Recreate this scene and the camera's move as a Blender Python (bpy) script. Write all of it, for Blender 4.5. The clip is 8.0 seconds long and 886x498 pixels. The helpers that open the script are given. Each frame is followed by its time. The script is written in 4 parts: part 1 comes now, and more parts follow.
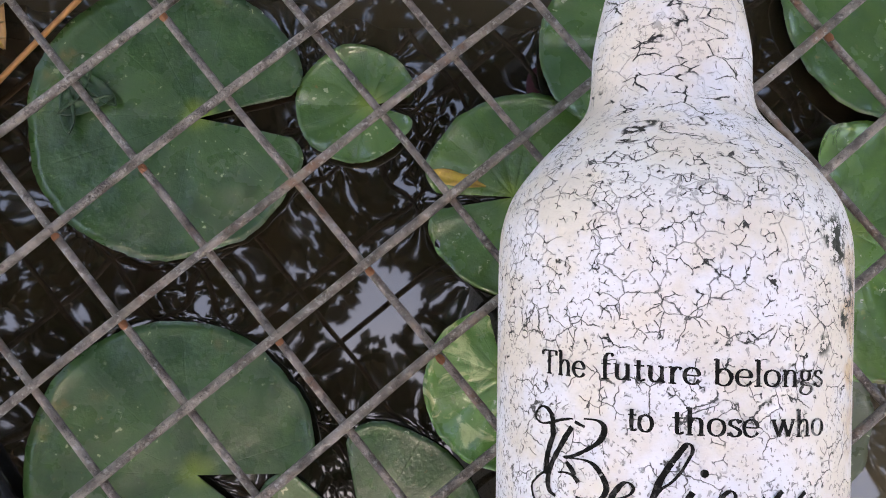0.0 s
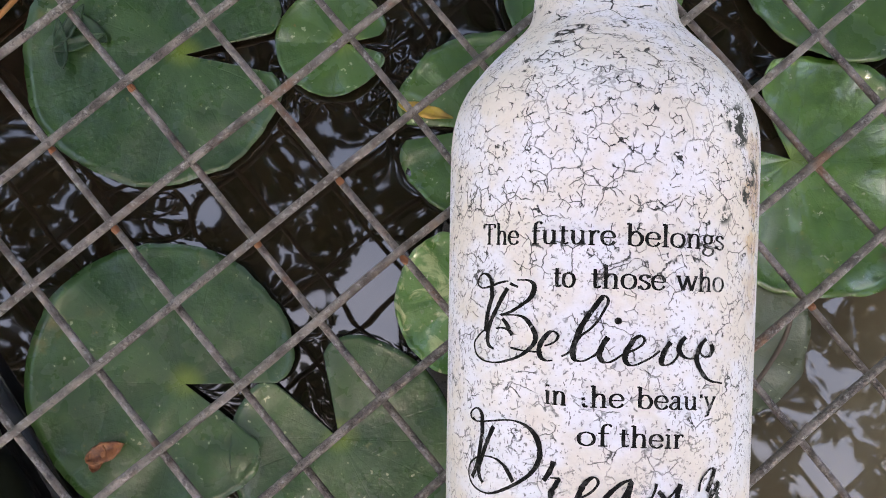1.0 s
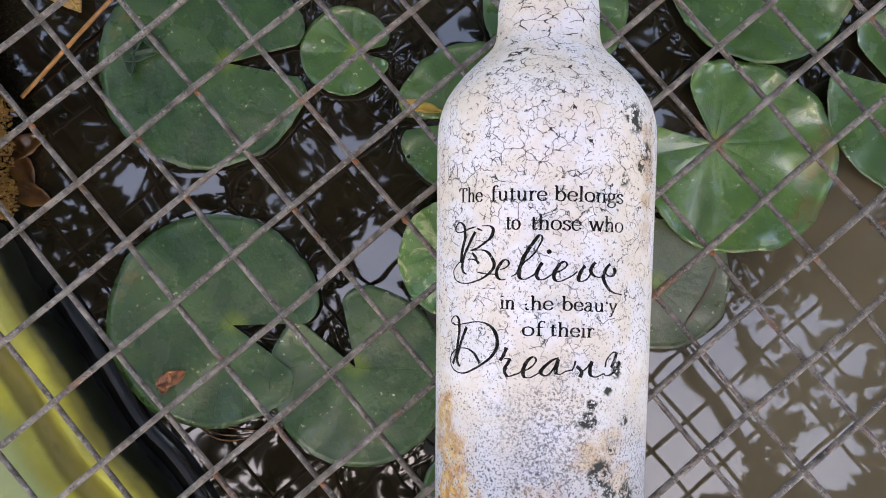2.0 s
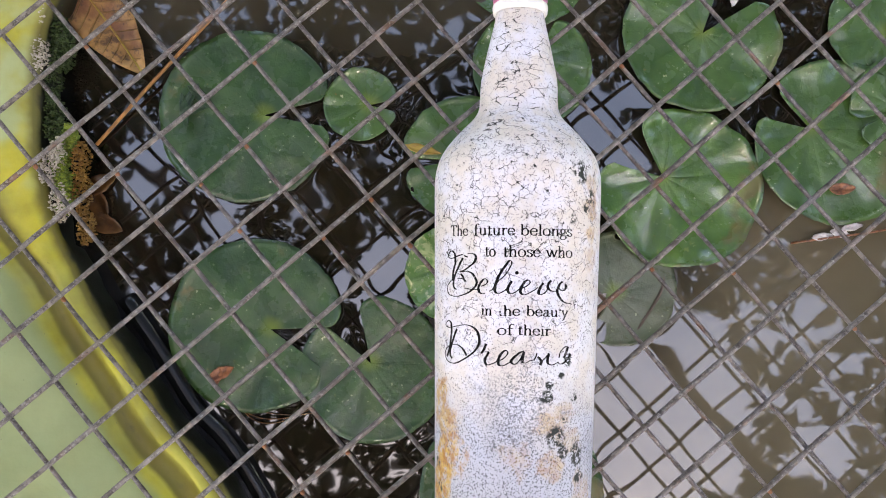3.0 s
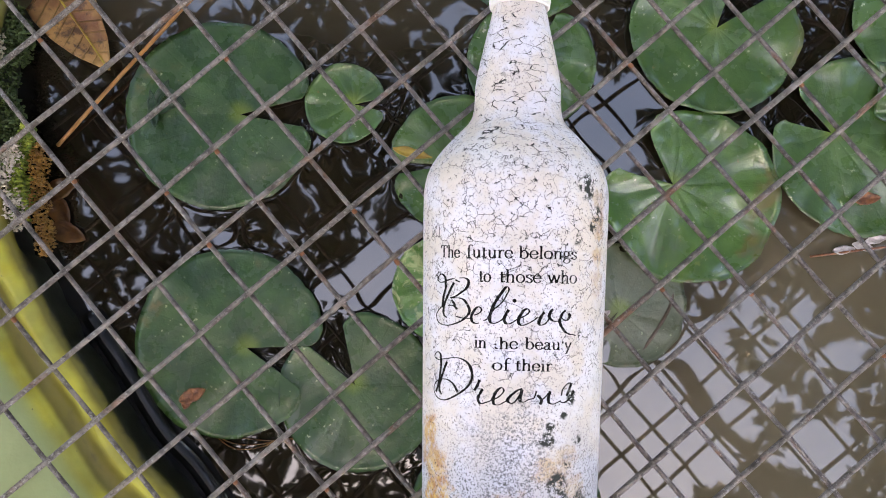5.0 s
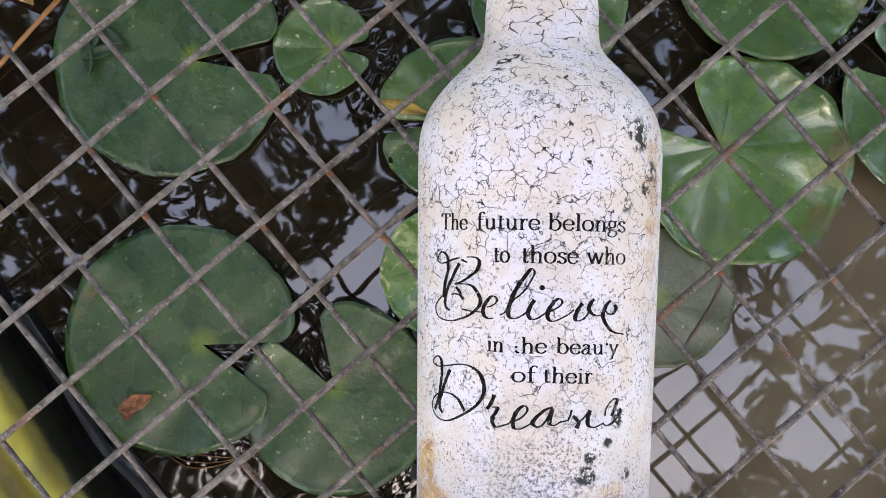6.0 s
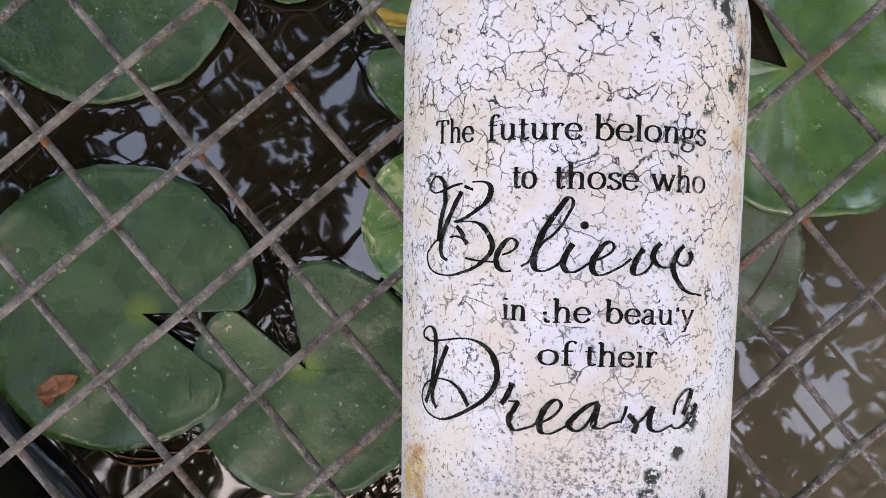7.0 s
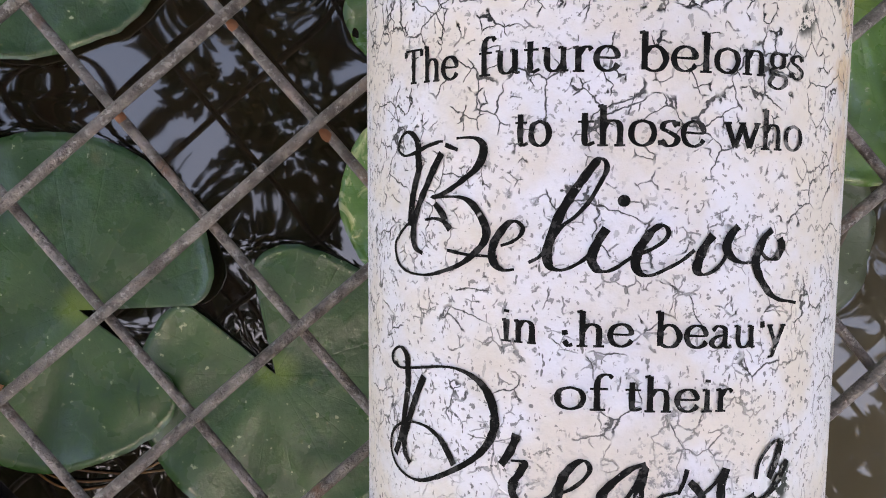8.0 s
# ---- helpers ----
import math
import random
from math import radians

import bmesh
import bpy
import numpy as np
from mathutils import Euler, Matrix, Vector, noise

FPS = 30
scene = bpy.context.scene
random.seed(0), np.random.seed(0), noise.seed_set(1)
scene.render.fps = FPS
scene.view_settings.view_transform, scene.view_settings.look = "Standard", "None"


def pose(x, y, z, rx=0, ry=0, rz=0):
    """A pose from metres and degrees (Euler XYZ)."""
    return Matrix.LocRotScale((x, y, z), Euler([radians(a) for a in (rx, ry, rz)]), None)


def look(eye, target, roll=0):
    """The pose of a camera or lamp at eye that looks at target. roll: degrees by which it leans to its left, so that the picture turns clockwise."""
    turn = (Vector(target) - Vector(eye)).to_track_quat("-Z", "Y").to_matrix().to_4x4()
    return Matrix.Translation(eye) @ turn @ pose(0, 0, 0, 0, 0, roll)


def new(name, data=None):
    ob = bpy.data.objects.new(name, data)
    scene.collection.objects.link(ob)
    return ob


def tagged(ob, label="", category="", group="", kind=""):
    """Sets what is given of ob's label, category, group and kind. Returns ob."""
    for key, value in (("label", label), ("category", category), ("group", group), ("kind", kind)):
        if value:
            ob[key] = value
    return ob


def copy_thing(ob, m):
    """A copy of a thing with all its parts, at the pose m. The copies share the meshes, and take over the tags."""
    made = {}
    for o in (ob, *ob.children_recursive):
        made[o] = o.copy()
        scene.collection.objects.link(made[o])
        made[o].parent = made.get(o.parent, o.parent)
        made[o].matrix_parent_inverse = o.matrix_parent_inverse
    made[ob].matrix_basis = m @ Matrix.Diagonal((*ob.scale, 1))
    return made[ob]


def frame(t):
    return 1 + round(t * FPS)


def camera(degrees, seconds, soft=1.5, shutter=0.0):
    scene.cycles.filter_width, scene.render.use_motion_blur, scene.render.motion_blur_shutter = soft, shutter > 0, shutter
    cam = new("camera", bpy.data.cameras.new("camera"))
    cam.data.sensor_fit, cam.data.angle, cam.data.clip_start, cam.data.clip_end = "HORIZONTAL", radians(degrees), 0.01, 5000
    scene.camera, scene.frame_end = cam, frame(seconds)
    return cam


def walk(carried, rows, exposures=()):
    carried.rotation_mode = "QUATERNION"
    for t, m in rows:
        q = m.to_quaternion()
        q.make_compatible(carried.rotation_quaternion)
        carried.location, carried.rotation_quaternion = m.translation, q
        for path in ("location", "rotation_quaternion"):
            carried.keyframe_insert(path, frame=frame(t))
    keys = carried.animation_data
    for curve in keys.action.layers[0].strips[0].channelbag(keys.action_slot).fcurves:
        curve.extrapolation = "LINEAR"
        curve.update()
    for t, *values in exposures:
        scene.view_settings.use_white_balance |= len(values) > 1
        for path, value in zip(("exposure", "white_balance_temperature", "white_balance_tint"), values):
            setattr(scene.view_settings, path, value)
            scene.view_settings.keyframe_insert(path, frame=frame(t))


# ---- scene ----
cam = camera(56.2, 8.0, soft=1.0)
PATH = [
    (0.0, -0.0478, 0.0205, 0.2253, 6.82, -0.42, 2.08),
    (0.5, -0.0424, 0.0107, 0.2410, 6.22, -0.70, 2.03),
    (1.0, -0.0382, -0.0026, 0.2458, 5.49, -0.86, 1.88),
    (1.5, -0.0364, -0.0196, 0.2718, 5.04, -0.64, 1.49),
    (1.7, -0.0350, -0.0195, 0.2928, 4.72, -0.64, 1.42),
    (2.8, -0.0327, -0.0250, 0.4021, 4.85, -0.24, 1.21),
    (3.0, -0.0312, -0.0203, 0.4168, 5.00, -0.23, 0.96),
    (3.5, -0.0319, -0.0156, 0.4494, 4.98, -0.42, 0.84),
    (4.0, -0.0311, -0.0101, 0.4383, 4.42, -0.52, 1.22),
    (5.5, -0.0287, -0.0027, 0.3400, 3.92, -0.75, 1.22),
    (6.0, -0.0303, -0.0023, 0.2988, 3.16, -0.99, 1.19),
    (6.5, -0.0291, -0.0041, 0.2635, 2.15, -1.07, 1.27),
    (7.0, -0.0276, -0.0086, 0.2254, 1.48, -0.91, 1.40),
    (7.5, -0.0242, -0.0055, 0.1961, 1.15, -0.62, 1.33),
    (8.0, -0.0215, -0.0054, 0.1754, -0.27, -0.02, 0.87),
]
EXPOSURE, KELVIN, TINT = 3.45, 7900, 15
METER = ((0.0, -0.08), (1.5, -0.12), (3.0, 0.08), (4.0, 0.08), (5.5, 0.0), (7.0, -0.22), (8.0, -0.30))
walk(cam, [(t, pose(x, y, z, rx, ry, rz)) for t, x, y, z, rx, ry, rz in PATH], [(t, EXPOSURE + more, KELVIN, TINT) for t, more in METER])

# ---- light: a bright hazy sky above a leafy canopy ----
SUN_UP, SUN_ROUND = radians(58), radians(186)
world = bpy.data.worlds.new("sky")
scene.world = world
world.use_nodes = True
sky = world.node_tree.nodes.new("ShaderNodeTexSky")
sky.sky_type, sky.sun_disc = "NISHITA", False
sky.sun_elevation, sky.sun_rotation = SUN_UP, SUN_ROUND
sky.dust_density, sky.air_density, sky.ozone_density = 2.0, 1.0, 1.5
backdrop = world.node_tree.nodes["Background"]
backdrop.inputs["Strength"].default_value = 0.15
world.node_tree.links.new(sky.outputs["Color"], backdrop.inputs["Color"])
sun = new("sun", bpy.data.lights.new("sun", "SUN"))
sun.data.energy, sun.data.angle, sun.data.color = 0.5, radians(12), (1.0, 0.98, 0.95)
way = Vector((math.sin(SUN_ROUND) * math.cos(SUN_UP), math.cos(SUN_ROUND) * math.cos(SUN_UP), math.sin(SUN_UP)))
sun.matrix_world = look(way * 20, (0, 0, 0))

WATER = -0.077


# ---- materials ----
class Mat:
    """A small builder of node materials."""

    def __init__(self, name):
        self.m = bpy.data.materials.new(name)
        self.m.use_nodes = True
        self.t = self.m.node_tree
        self.p = self.t.nodes["Principled BSDF"]
        self.co = self.node("TexCoord").outputs["Object"]

    def node(self, kind, **sets):
        n = self.t.nodes.new("ShaderNode" + kind)
        for key, value in sets.items():
            n.inputs[key.replace("_", " ")].default_value = value
        return n

    def link(self, a, b):
        self.t.links.new(a, b)

    def noise(self, scale, detail=4.0, rough=0.55, co=None, distort=0.0):
        n = self.node("TexNoise", Scale=scale, Detail=detail, Roughness=rough, Distortion=distort)
        self.link(co or self.co, n.inputs["Vector"])
        return n.outputs["Fac"]

    def ramp(self, fac, lo, hi, a=0.0, b=1.0):
        n = self.node("MapRange")
        n.interpolation_type = "SMOOTHSTEP"
        for key, value in (("From Min", lo), ("From Max", hi), ("To Min", a), ("To Max", b)):
            n.inputs[key].default_value = value
        self.link(fac, n.inputs["Value"])
        return n.outputs["Result"]

    def math(self, op, a, b=None, c=None):
        n = self.node("Math")
        n.operation = op
        for k, v in enumerate((a, b, c)):
            if v is None:
                continue
            if isinstance(v, (int, float)):
                n.inputs[k].default_value = v
            else:
                self.link(v, n.inputs[k])
        return n.outputs[0]

    def mix(self, fac, a, b):
        n = self.node("Mix")
        n.data_type = "RGBA"
        for sock, v in ((n.inputs[0], fac), (n.inputs[6], a), (n.inputs[7], b)):
            if isinstance(v, tuple):
                sock.default_value = (*v, 1.0)
            elif isinstance(v, (int, float)):
                sock.default_value = v
            else:
                self.link(v, sock)
        return n.outputs[2]

    def split(self, co=None):
        n = self.node("SeparateXYZ")
        self.link(co or self.co, n.inputs[0])
        return n.outputs

    def done(self, color=None, rough=0.5, height=None, depth=0.001, **sets):
        if isinstance(color, tuple):
            self.p.inputs["Base Color"].default_value = (*color, 1.0)
        elif color is not None:
            self.link(color, self.p.inputs["Base Color"])
        if isinstance(rough, (int, float)):
            self.p.inputs["Roughness"].default_value = rough
        else:
            self.link(rough, self.p.inputs["Roughness"])
        for key, value in sets.items():
            self.p.inputs[key.replace("_", " ")].default_value = value
        if height is not None:
            b = self.node("Bump", Distance=depth, Strength=1.0)
            self.link(height, b.inputs["Height"])
            self.link(b.outputs["Normal"], self.p.inputs["Normal"])
        return self.m


def skin(u, along):
    """A place on the bottle's body: u metres round from its top line, and along its length."""
    r = 0.0370 + 0.0231 * along
    return r * math.sin(u / 0.0370), along, r * math.cos(u / 0.0370)


def spot(k, x, y, z, radius, wobble):
    """A soft blot about a place, with an uneven outline: 1 inside, 0 outside."""
    n = k.node("VectorMath")
    n.operation = "DISTANCE"
    k.link(k.co, n.inputs[0])
    n.inputs[1].default_value = (x, y, z)
    d = k.math("ADD", n.outputs["Value"], k.math("MULTIPLY", k.math("SUBTRACT", wobble, 0.5), radius * 2.4))
    return k.ramp(d, radius * 1.05, radius * 0.55)


def water_material():
    k = Mat("murky_water")
    x, y, z = k.split()
    mottle = k.noise(9.0, 5.0)
    # the water turns browner towards +x, and a little towards +y
    browner = k.ramp(k.math("ADD", x, k.math("MULTIPLY", k.math("SUBTRACT", k.noise(5.0, 3.0), 0.5), 0.3)), 0.01, 0.17)
    browner = k.math("MULTIPLY", browner, k.ramp(k.math("ADD", y, k.math("MULTIPLY", k.math("SUBTRACT", mottle, 0.5), 0.08)), 0.105, 0.035))
    c = k.mix(k.ramp(mottle, 0.3, 0.7), (0.006, 0.0045, 0.003), (0.016, 0.011, 0.006))
    upper = k.math("MULTIPLY", k.ramp(y, 0.11, 0.19, 0.0, 0.45), k.ramp(x, 0.10, 0.02))
    browner = k.math("MAXIMUM", browner, upper)
    c = k.mix(browner, c, k.mix(k.ramp(mottle, 0.3, 0.7), (0.096, 0.076, 0.045), (0.125, 0.101, 0.064)))
    h = k.math("ADD", k.noise(12.0, 2.0), k.math("MULTIPLY", k.noise(45.0, 1.0), 0.06))
    return k.done(c, 0.026, h, 0.0004, IOR=1.62)


def pad_material(name, base, light, edge, shine, wax=0.2, streaks=0.0):
    k = Mat(name)
    x, y, z = k.split()
    angle = k.math("ARCTAN2", y, x)
    r = k.math("SQRT", k.math("ADD", k.math("MULTIPLY", x, x), k.math("MULTIPLY", y, y)))
    wob = k.math("MULTIPLY", k.math("SUBTRACT", k.noise(45.0, 3.0), 0.5), 0.8)
    vein = k.math("ABSOLUTE", k.math("SINE", k.math("ADD", k.math("MULTIPLY", angle, 9.0), wob)))
    vein = k.ramp(vein, 0.13, 0.0)
    blotch = k.noise(38.0, 5.0)
    fine = k.noise(420.0, 4.0, 0.7)
    c = k.mix(k.ramp(blotch, 0.35, 0.68), base, light)
    c = k.mix(k.math("MULTIPLY", vein, k.ramp(k.noise(30.0, 2.0), 0.4, 0.65, 0.0, 0.15)), c, light)
    c = k.mix(k.ramp(k.math("ADD", r, k.math("MULTIPLY", k.math("SUBTRACT", blotch, 0.5), 0.012)), 0.009, 0.001, 0.0, 0.5), c, (0.20, 0.26, 0.03))
    c = k.mix(k.ramp(k.noise(130.0, 3.0), 0.66, 0.74, 0.0, 0.6), c, edge)
    specks = k.math("MULTIPLY", k.ramp(k.noise(300.0, 3.0, 0.6), 0.655, 0.69, 0.0, 0.9), k.ramp(k.noise(26.0, 2.0), 0.44, 0.58))
    c = k.mix(specks, c, (0.38, 0.40, 0.24))
    film = k.math("MULTIPLY", k.ramp(k.noise(75.0, 5.0, 0.7), 0.56, 0.72, 0.0, 0.28), k.ramp(k.noise(22.0, 2.0), 0.42, 0.6))
    c = k.mix(film, c, (0.13, 0.16, 0.09))
    c = k.mix(k.ramp(k.noise(240.0, 3.0), 0.70, 0.76, 0.0, 0.7), c, (0.20, 0.13, 0.03))
    # old leaves brown a little at the rim, here and there
    c = k.mix(k.math("MULTIPLY", k.ramp(r, 0.040, 0.052), k.ramp(k.noise(32.0, 4.0), 0.56, 0.66, 0.0, 0.7)), c, (0.16, 0.11, 0.03))
    if streaks:
        c = k.mix(k.ramp(k.noise(85.0, 4.0, 0.6, distort=1.5), 0.50, 0.62, 0.0, streaks), c, (0.42, 0.46, 0.20))
    swell = k.noise(24.0, 2.0)
    h = k.math("ADD", k.math("MULTIPLY", vein, -0.03), k.math("ADD", k.math("MULTIPLY", fine, 0.18), k.math("ADD", blotch, k.math("MULTIPLY", swell, 3.6))))
    rough = k.ramp(k.noise(60.0, 4.0), 0.3, 0.75, shine - 0.06, shine + 0.14)
    return k.done(c, rough, h, 0.0013, Coat_Weight=wax, Coat_Roughness=0.13)


def wire_material():
    k = Mat("rusty_galvanised_wire")
    n = k.noise(160.0, 5.0, 0.65)
    info = k.node("ObjectInfo")
    base = k.mix(k.ramp(n, 0.3, 0.7), (0.056, 0.043, 0.038), (0.265, 0.220, 0.195))
    rust = k.ramp(k.math("ADD", k.noise(28.0, 5.0, 0.7), k.math("MULTIPLY", info.outputs["Random"], 0.08)), 0.60, 0.72, 0.0, 0.75)
    c = k.mix(rust, base, (0.20, 0.085, 0.040))
    c = k.mix(k.ramp(k.noise(560.0, 4.0, 0.75), 0.54, 0.64, 0.0, 0.65), c, (0.38, 0.35, 0.33))
    c = k.mix(k.ramp(k.noise(330.0, 4.0, 0.75), 0.56, 0.64, 0.0, 0.7), c, (0.028, 0.020, 0.017))
    return k.done(c, k.ramp(n, 0.2, 0.8, 0.42, 0.7), k.math("ADD", k.noise(700.0, 4.0, 0.7), n), 0.0012, Metallic=0.2)


def rust_material():
    k = Mat("orange_rust")
    n = k.noise(900.0, 4.0)
    return k.done(k.mix(n, (0.16, 0.055, 0.02), (0.46, 0.19, 0.09)), 0.8, n, 0.0004)


def rim_material():
    k = Mat("green_painted_rim")
    n = k.noise(12.0, 5.0)
    fine = k.noise(260.0, 4.0, 0.7)
    x, y, z = k.split()
    low = k.ramp(k.math("ADD", z, k.math("MULTIPLY", k.math("SUBTRACT", n, 0.5), 0.006)), -0.0385, -0.0455)
    c = k.mix(k.ramp(n, 0.3, 0.7), (0.24, 0.28, 0.115), (0.33, 0.37, 0.165))
    algae = k.mix(k.ramp(k.noise(22.0, 5.0), 0.35, 0.65), (0.50, 0.44, 0.028), (0.29, 0.25, 0.016))
    pale = k.math("MULTIPLY", k.ramp(k.noise(17.0, 4.0), 0.44, 0.62, 0.0, 0.9), k.ramp(y, 0.0, 0.08, 0.25, 1.0))
    algae = k.mix(pale, algae, (0.40, 0.45, 0.21))
    # dark olive painted into the low groove, standing in for its shade
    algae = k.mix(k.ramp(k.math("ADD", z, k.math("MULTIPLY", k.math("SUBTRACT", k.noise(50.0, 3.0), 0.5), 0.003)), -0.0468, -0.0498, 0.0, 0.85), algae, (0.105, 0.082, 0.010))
    c = k.mix(low, c, algae)
    c = k.mix(k.ramp(k.noise(300.0, 2.0), 0.74, 0.79, 0.0, 0.6), c, (0.06, 0.06, 0.03))
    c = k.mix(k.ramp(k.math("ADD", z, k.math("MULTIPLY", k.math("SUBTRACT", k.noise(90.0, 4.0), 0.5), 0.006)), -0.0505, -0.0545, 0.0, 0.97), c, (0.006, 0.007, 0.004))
    return k.done(c, k.ramp(n, 0.3, 0.7, 0.32, 0.5), k.math("ADD", n, k.math("MULTIPLY", fine, 0.1)), 0.002)


def plain(name, a, b, scale, rough=0.6, depth=0.0006, **sets):
    k = Mat(name)
    n = k.noise(scale, 5.0, 0.6)
    return k.done(k.mix(k.ramp(n, 0.3, 0.7), a, b), rough, n, depth, **sets)


def mottled_leaf():
    k = Mat("dry_mottled_leaf")
    x, y, z = k.split()
    rib = k.ramp(k.math("ABSOLUTE", k.math("SINE", k.math("MULTIPLY", k.math("SUBTRACT", x, k.math("MULTIPLY", k.math("ABSOLUTE", y), 0.8)), 420.0))), 0.25, 0.0)
    c = k.mix(k.ramp(k.noise(45.0, 4.0), 0.35, 0.65), (0.15, 0.055, 0.018), (0.36, 0.19, 0.06))
    c = k.mix(k.ramp(k.noise(120.0, 4.0, 0.7), 0.52, 0.66, 0.0, 0.85), c, (0.055, 0.022, 0.010))
    c = k.mix(k.math("MULTIPLY", rib, 0.35), c, (0.42, 0.26, 0.08))
    return k.done(c, 0.45, k.math("ADD", k.noise(200.0, 4.0), rib), 0.0008)


def bottle_material():
    """Off-white crackled paint: dark cracks above, black speckle and mould below, ochre stains."""
    k = Mat("crackled_white_paint")
    x, y, z = k.split()
    bent = k.co
    for scale, far in ((140.0, 0.0030), (650.0, 0.0011)):
        warp = k.node("TexNoise", Scale=scale, Detail=3.0)
        k.link(k.co, warp.inputs["Vector"])
        bend = k.node("VectorMath")
        bend.operation = "MULTIPLY_ADD"
        k.link(warp.outputs["Color"], bend.inputs[0])
        bend.inputs[1].default_value = (far, far, far)
        k.link(bent, bend.inputs[2])
        bent = bend.outputs[0]
    wob = k.noise(110.0, 4.0, 0.65)

    def cracks(scale, width, gap_scale, lo, hi, squeeze=1.0):
        flat = k.node("VectorMath")
        flat.operation = "MULTIPLY"
        k.link(bent, flat.inputs[0])
        flat.inputs[1].default_value = (1.0, squeeze, 1.0)
        v = k.node("TexVoronoi", Scale=scale)
        v.feature = "DISTANCE_TO_EDGE"
        k.link(flat.outputs[0], v.inputs["Vector"])
        line = k.ramp(v.outputs["Distance"], width, width * 0.5)
        return k.math("MULTIPLY", line, k.ramp(k.noise(gap_scale, 2.0), lo, hi))

    where = k.ramp(k.math("ADD", y, k.math("MULTIPLY", k.math("SUBTRACT", wob, 0.5), 0.03)), -0.046, -0.020)
    fine = cracks(390.0, 0.037, 300.0, 0.515, 0.565)
    bold = k.math("MULTIPLY", cracks(185.0, 0.020, 130.0, 0.48, 0.55), k.ramp(y, 0.050, 0.024, 0.45, 1.0))
    neck = cracks(115.0, 0.027, 150.0, 0.48, 0.54, 2.5)
    high = k.ramp(y, 0.045, 0.062)
    crack = k.math("MAXIMUM", k.math("MULTIPLY", fine, k.math("MULTIPLY", k.ramp(y, 0.075, 0.055, 0.2, 1.0), k.ramp(y, -0.010, 0.022, 0.55, 1.0))), k.math("MULTIPLY", bold, 0.9))
    crack = k.math("MULTIPLY", k.math("MAXIMUM", k.math("MULTIPLY", crack, k.math("MAXIMUM", k.ramp(y, 0.014, 0.030), k.ramp(k.noise(170.0, 2.0), 0.42, 0.47))), k.math("MULTIPLY", neck, high)), where)
    dots = k.math("MULTIPLY", k.ramp(k.noise(1200.0, 2.0), 0.60, 0.65, 0.0, 0.8), k.ramp(k.noise(70.0, 3.0), 0.32, 0.55))
    dots = k.math("MULTIPLY", dots, k.ramp(y, 0.05, -0.05, 0.6, 1.0))
    long = k.node("VectorMath")
    long.operation = "MULTIPLY"
    k.link(k.co, long.inputs[0])
    long.inputs[1].default_value = (1.0, 0.4, 1.0)
    dash = k.ramp(k.noise(1150.0, 2.0, 0.6, long.outputs[0]), 0.65, 0.69, 0.0, 0.85)
    dash = k.math("MULTIPLY", dash, k.ramp(k.noise(60.0, 3.0), 0.35, 0.6, 0.25, 1.0))
    dots = k.math("MAXIMUM", dots, dash)
    grime = k.math("MULTIPLY", k.ramp(k.noise(1000.0, 3.0, 0.7), 0.49, 0.60, 0.0, 0.75), spot(k, -0.001, -0.053, 0.035, 0.022, wob))
    mould = None
    for u, along, size in ((0.0259, 0.0444, 0.0042), (0.0323, 0.0358, 0.0034), (0.0310, 0.0290, 0.0026), (0.0215, 0.0245, 0.0030), (0.0214, -0.0350, 0.0030), (0.0180, -0.0405, 0.0022),
                           (0.0109, -0.0499, 0.0030), (0.0122, -0.0449, 0.0022), (0.0148, -0.0665, 0.0044), (0.0191, -0.0730, 0.0030), (0.0273, -0.0738, 0.0040), (0.0200, -0.0590, 0.0018),
                           (0.0255, -0.0500, 0.0020), (0.0310, -0.0830, 0.0030), (-0.0472, -0.0800, 0.0034), (-0.0440, -0.0905, 0.0026)):
        b = spot(k, *skin(u, along), size * 1.15, wob)
        mould = b if mould is None else k.math("MAXIMUM", mould, b)
    mould = k.math("MULTIPLY", mould, k.ramp(k.noise(420.0, 5.0, 0.7), 0.47, 0.51))
    ochre = None
    for u, along, size, a in ((-0.0427, -0.0500, 0.009, 0.9), (-0.0400, -0.0620, 0.010, 0.8), (-0.0348, -0.0728, 0.011, 0.9), (-0.0420, -0.0800, 0.010, 1.0), (-0.0440, -0.0910, 0.010, 1.0),
                              (0.0126, -0.0600, 0.008, 0.55), (0.0190, -0.0570, 0.007, 0.4), (0.0250, -0.0680, 0.007, 0.4), (-0.0022, -0.0763, 0.008, 0.35), (0.0145, -0.0790, 0.008, 0.5),
                              (0.0340, 0.0400, 0.006, 0.5), (0.0355, 0.0300, 0.007, 0.65), (0.0350, 0.0190, 0.006, 0.6), (0.0355, 0.0080, 0.006, 0.4), (0.0330, -0.0900, 0.009, 0.4)):
        b = k.math("MULTIPLY", spot(k, *skin(u, along), size, wob), a)
        ochre = b if ochre is None else k.math("MAXIMUM", ochre, b)
    ochre = k.math("MULTIPLY", ochre, k.ramp(k.noise(330.0, 4.0, 0.7), 0.26, 0.56))
    c = k.mix(k.ramp(k.noise(62.0, 4.0, 0.6), 0.38, 0.62), (0.63, 0.55, 0.49), (0.66, 0.63, 0.68))
    c = k.mix(k.ramp(k.noise(700.0, 3.0, 0.7), 0.5, 0.75, 0.0, 0.35), c, (0.56, 0.50, 0.47))
    c = k.mix(k.ramp(k.noise(30.0, 3.0), 0.54, 0.70, 0.0, 0.22), c, (0.68, 0.62, 0.46))
    low = k.ramp(k.math("ADD", y, k.math("MULTIPLY", k.math("SUBTRACT", k.noise(45.0, 3.0), 0.5), 0.05)), -0.035, -0.075)
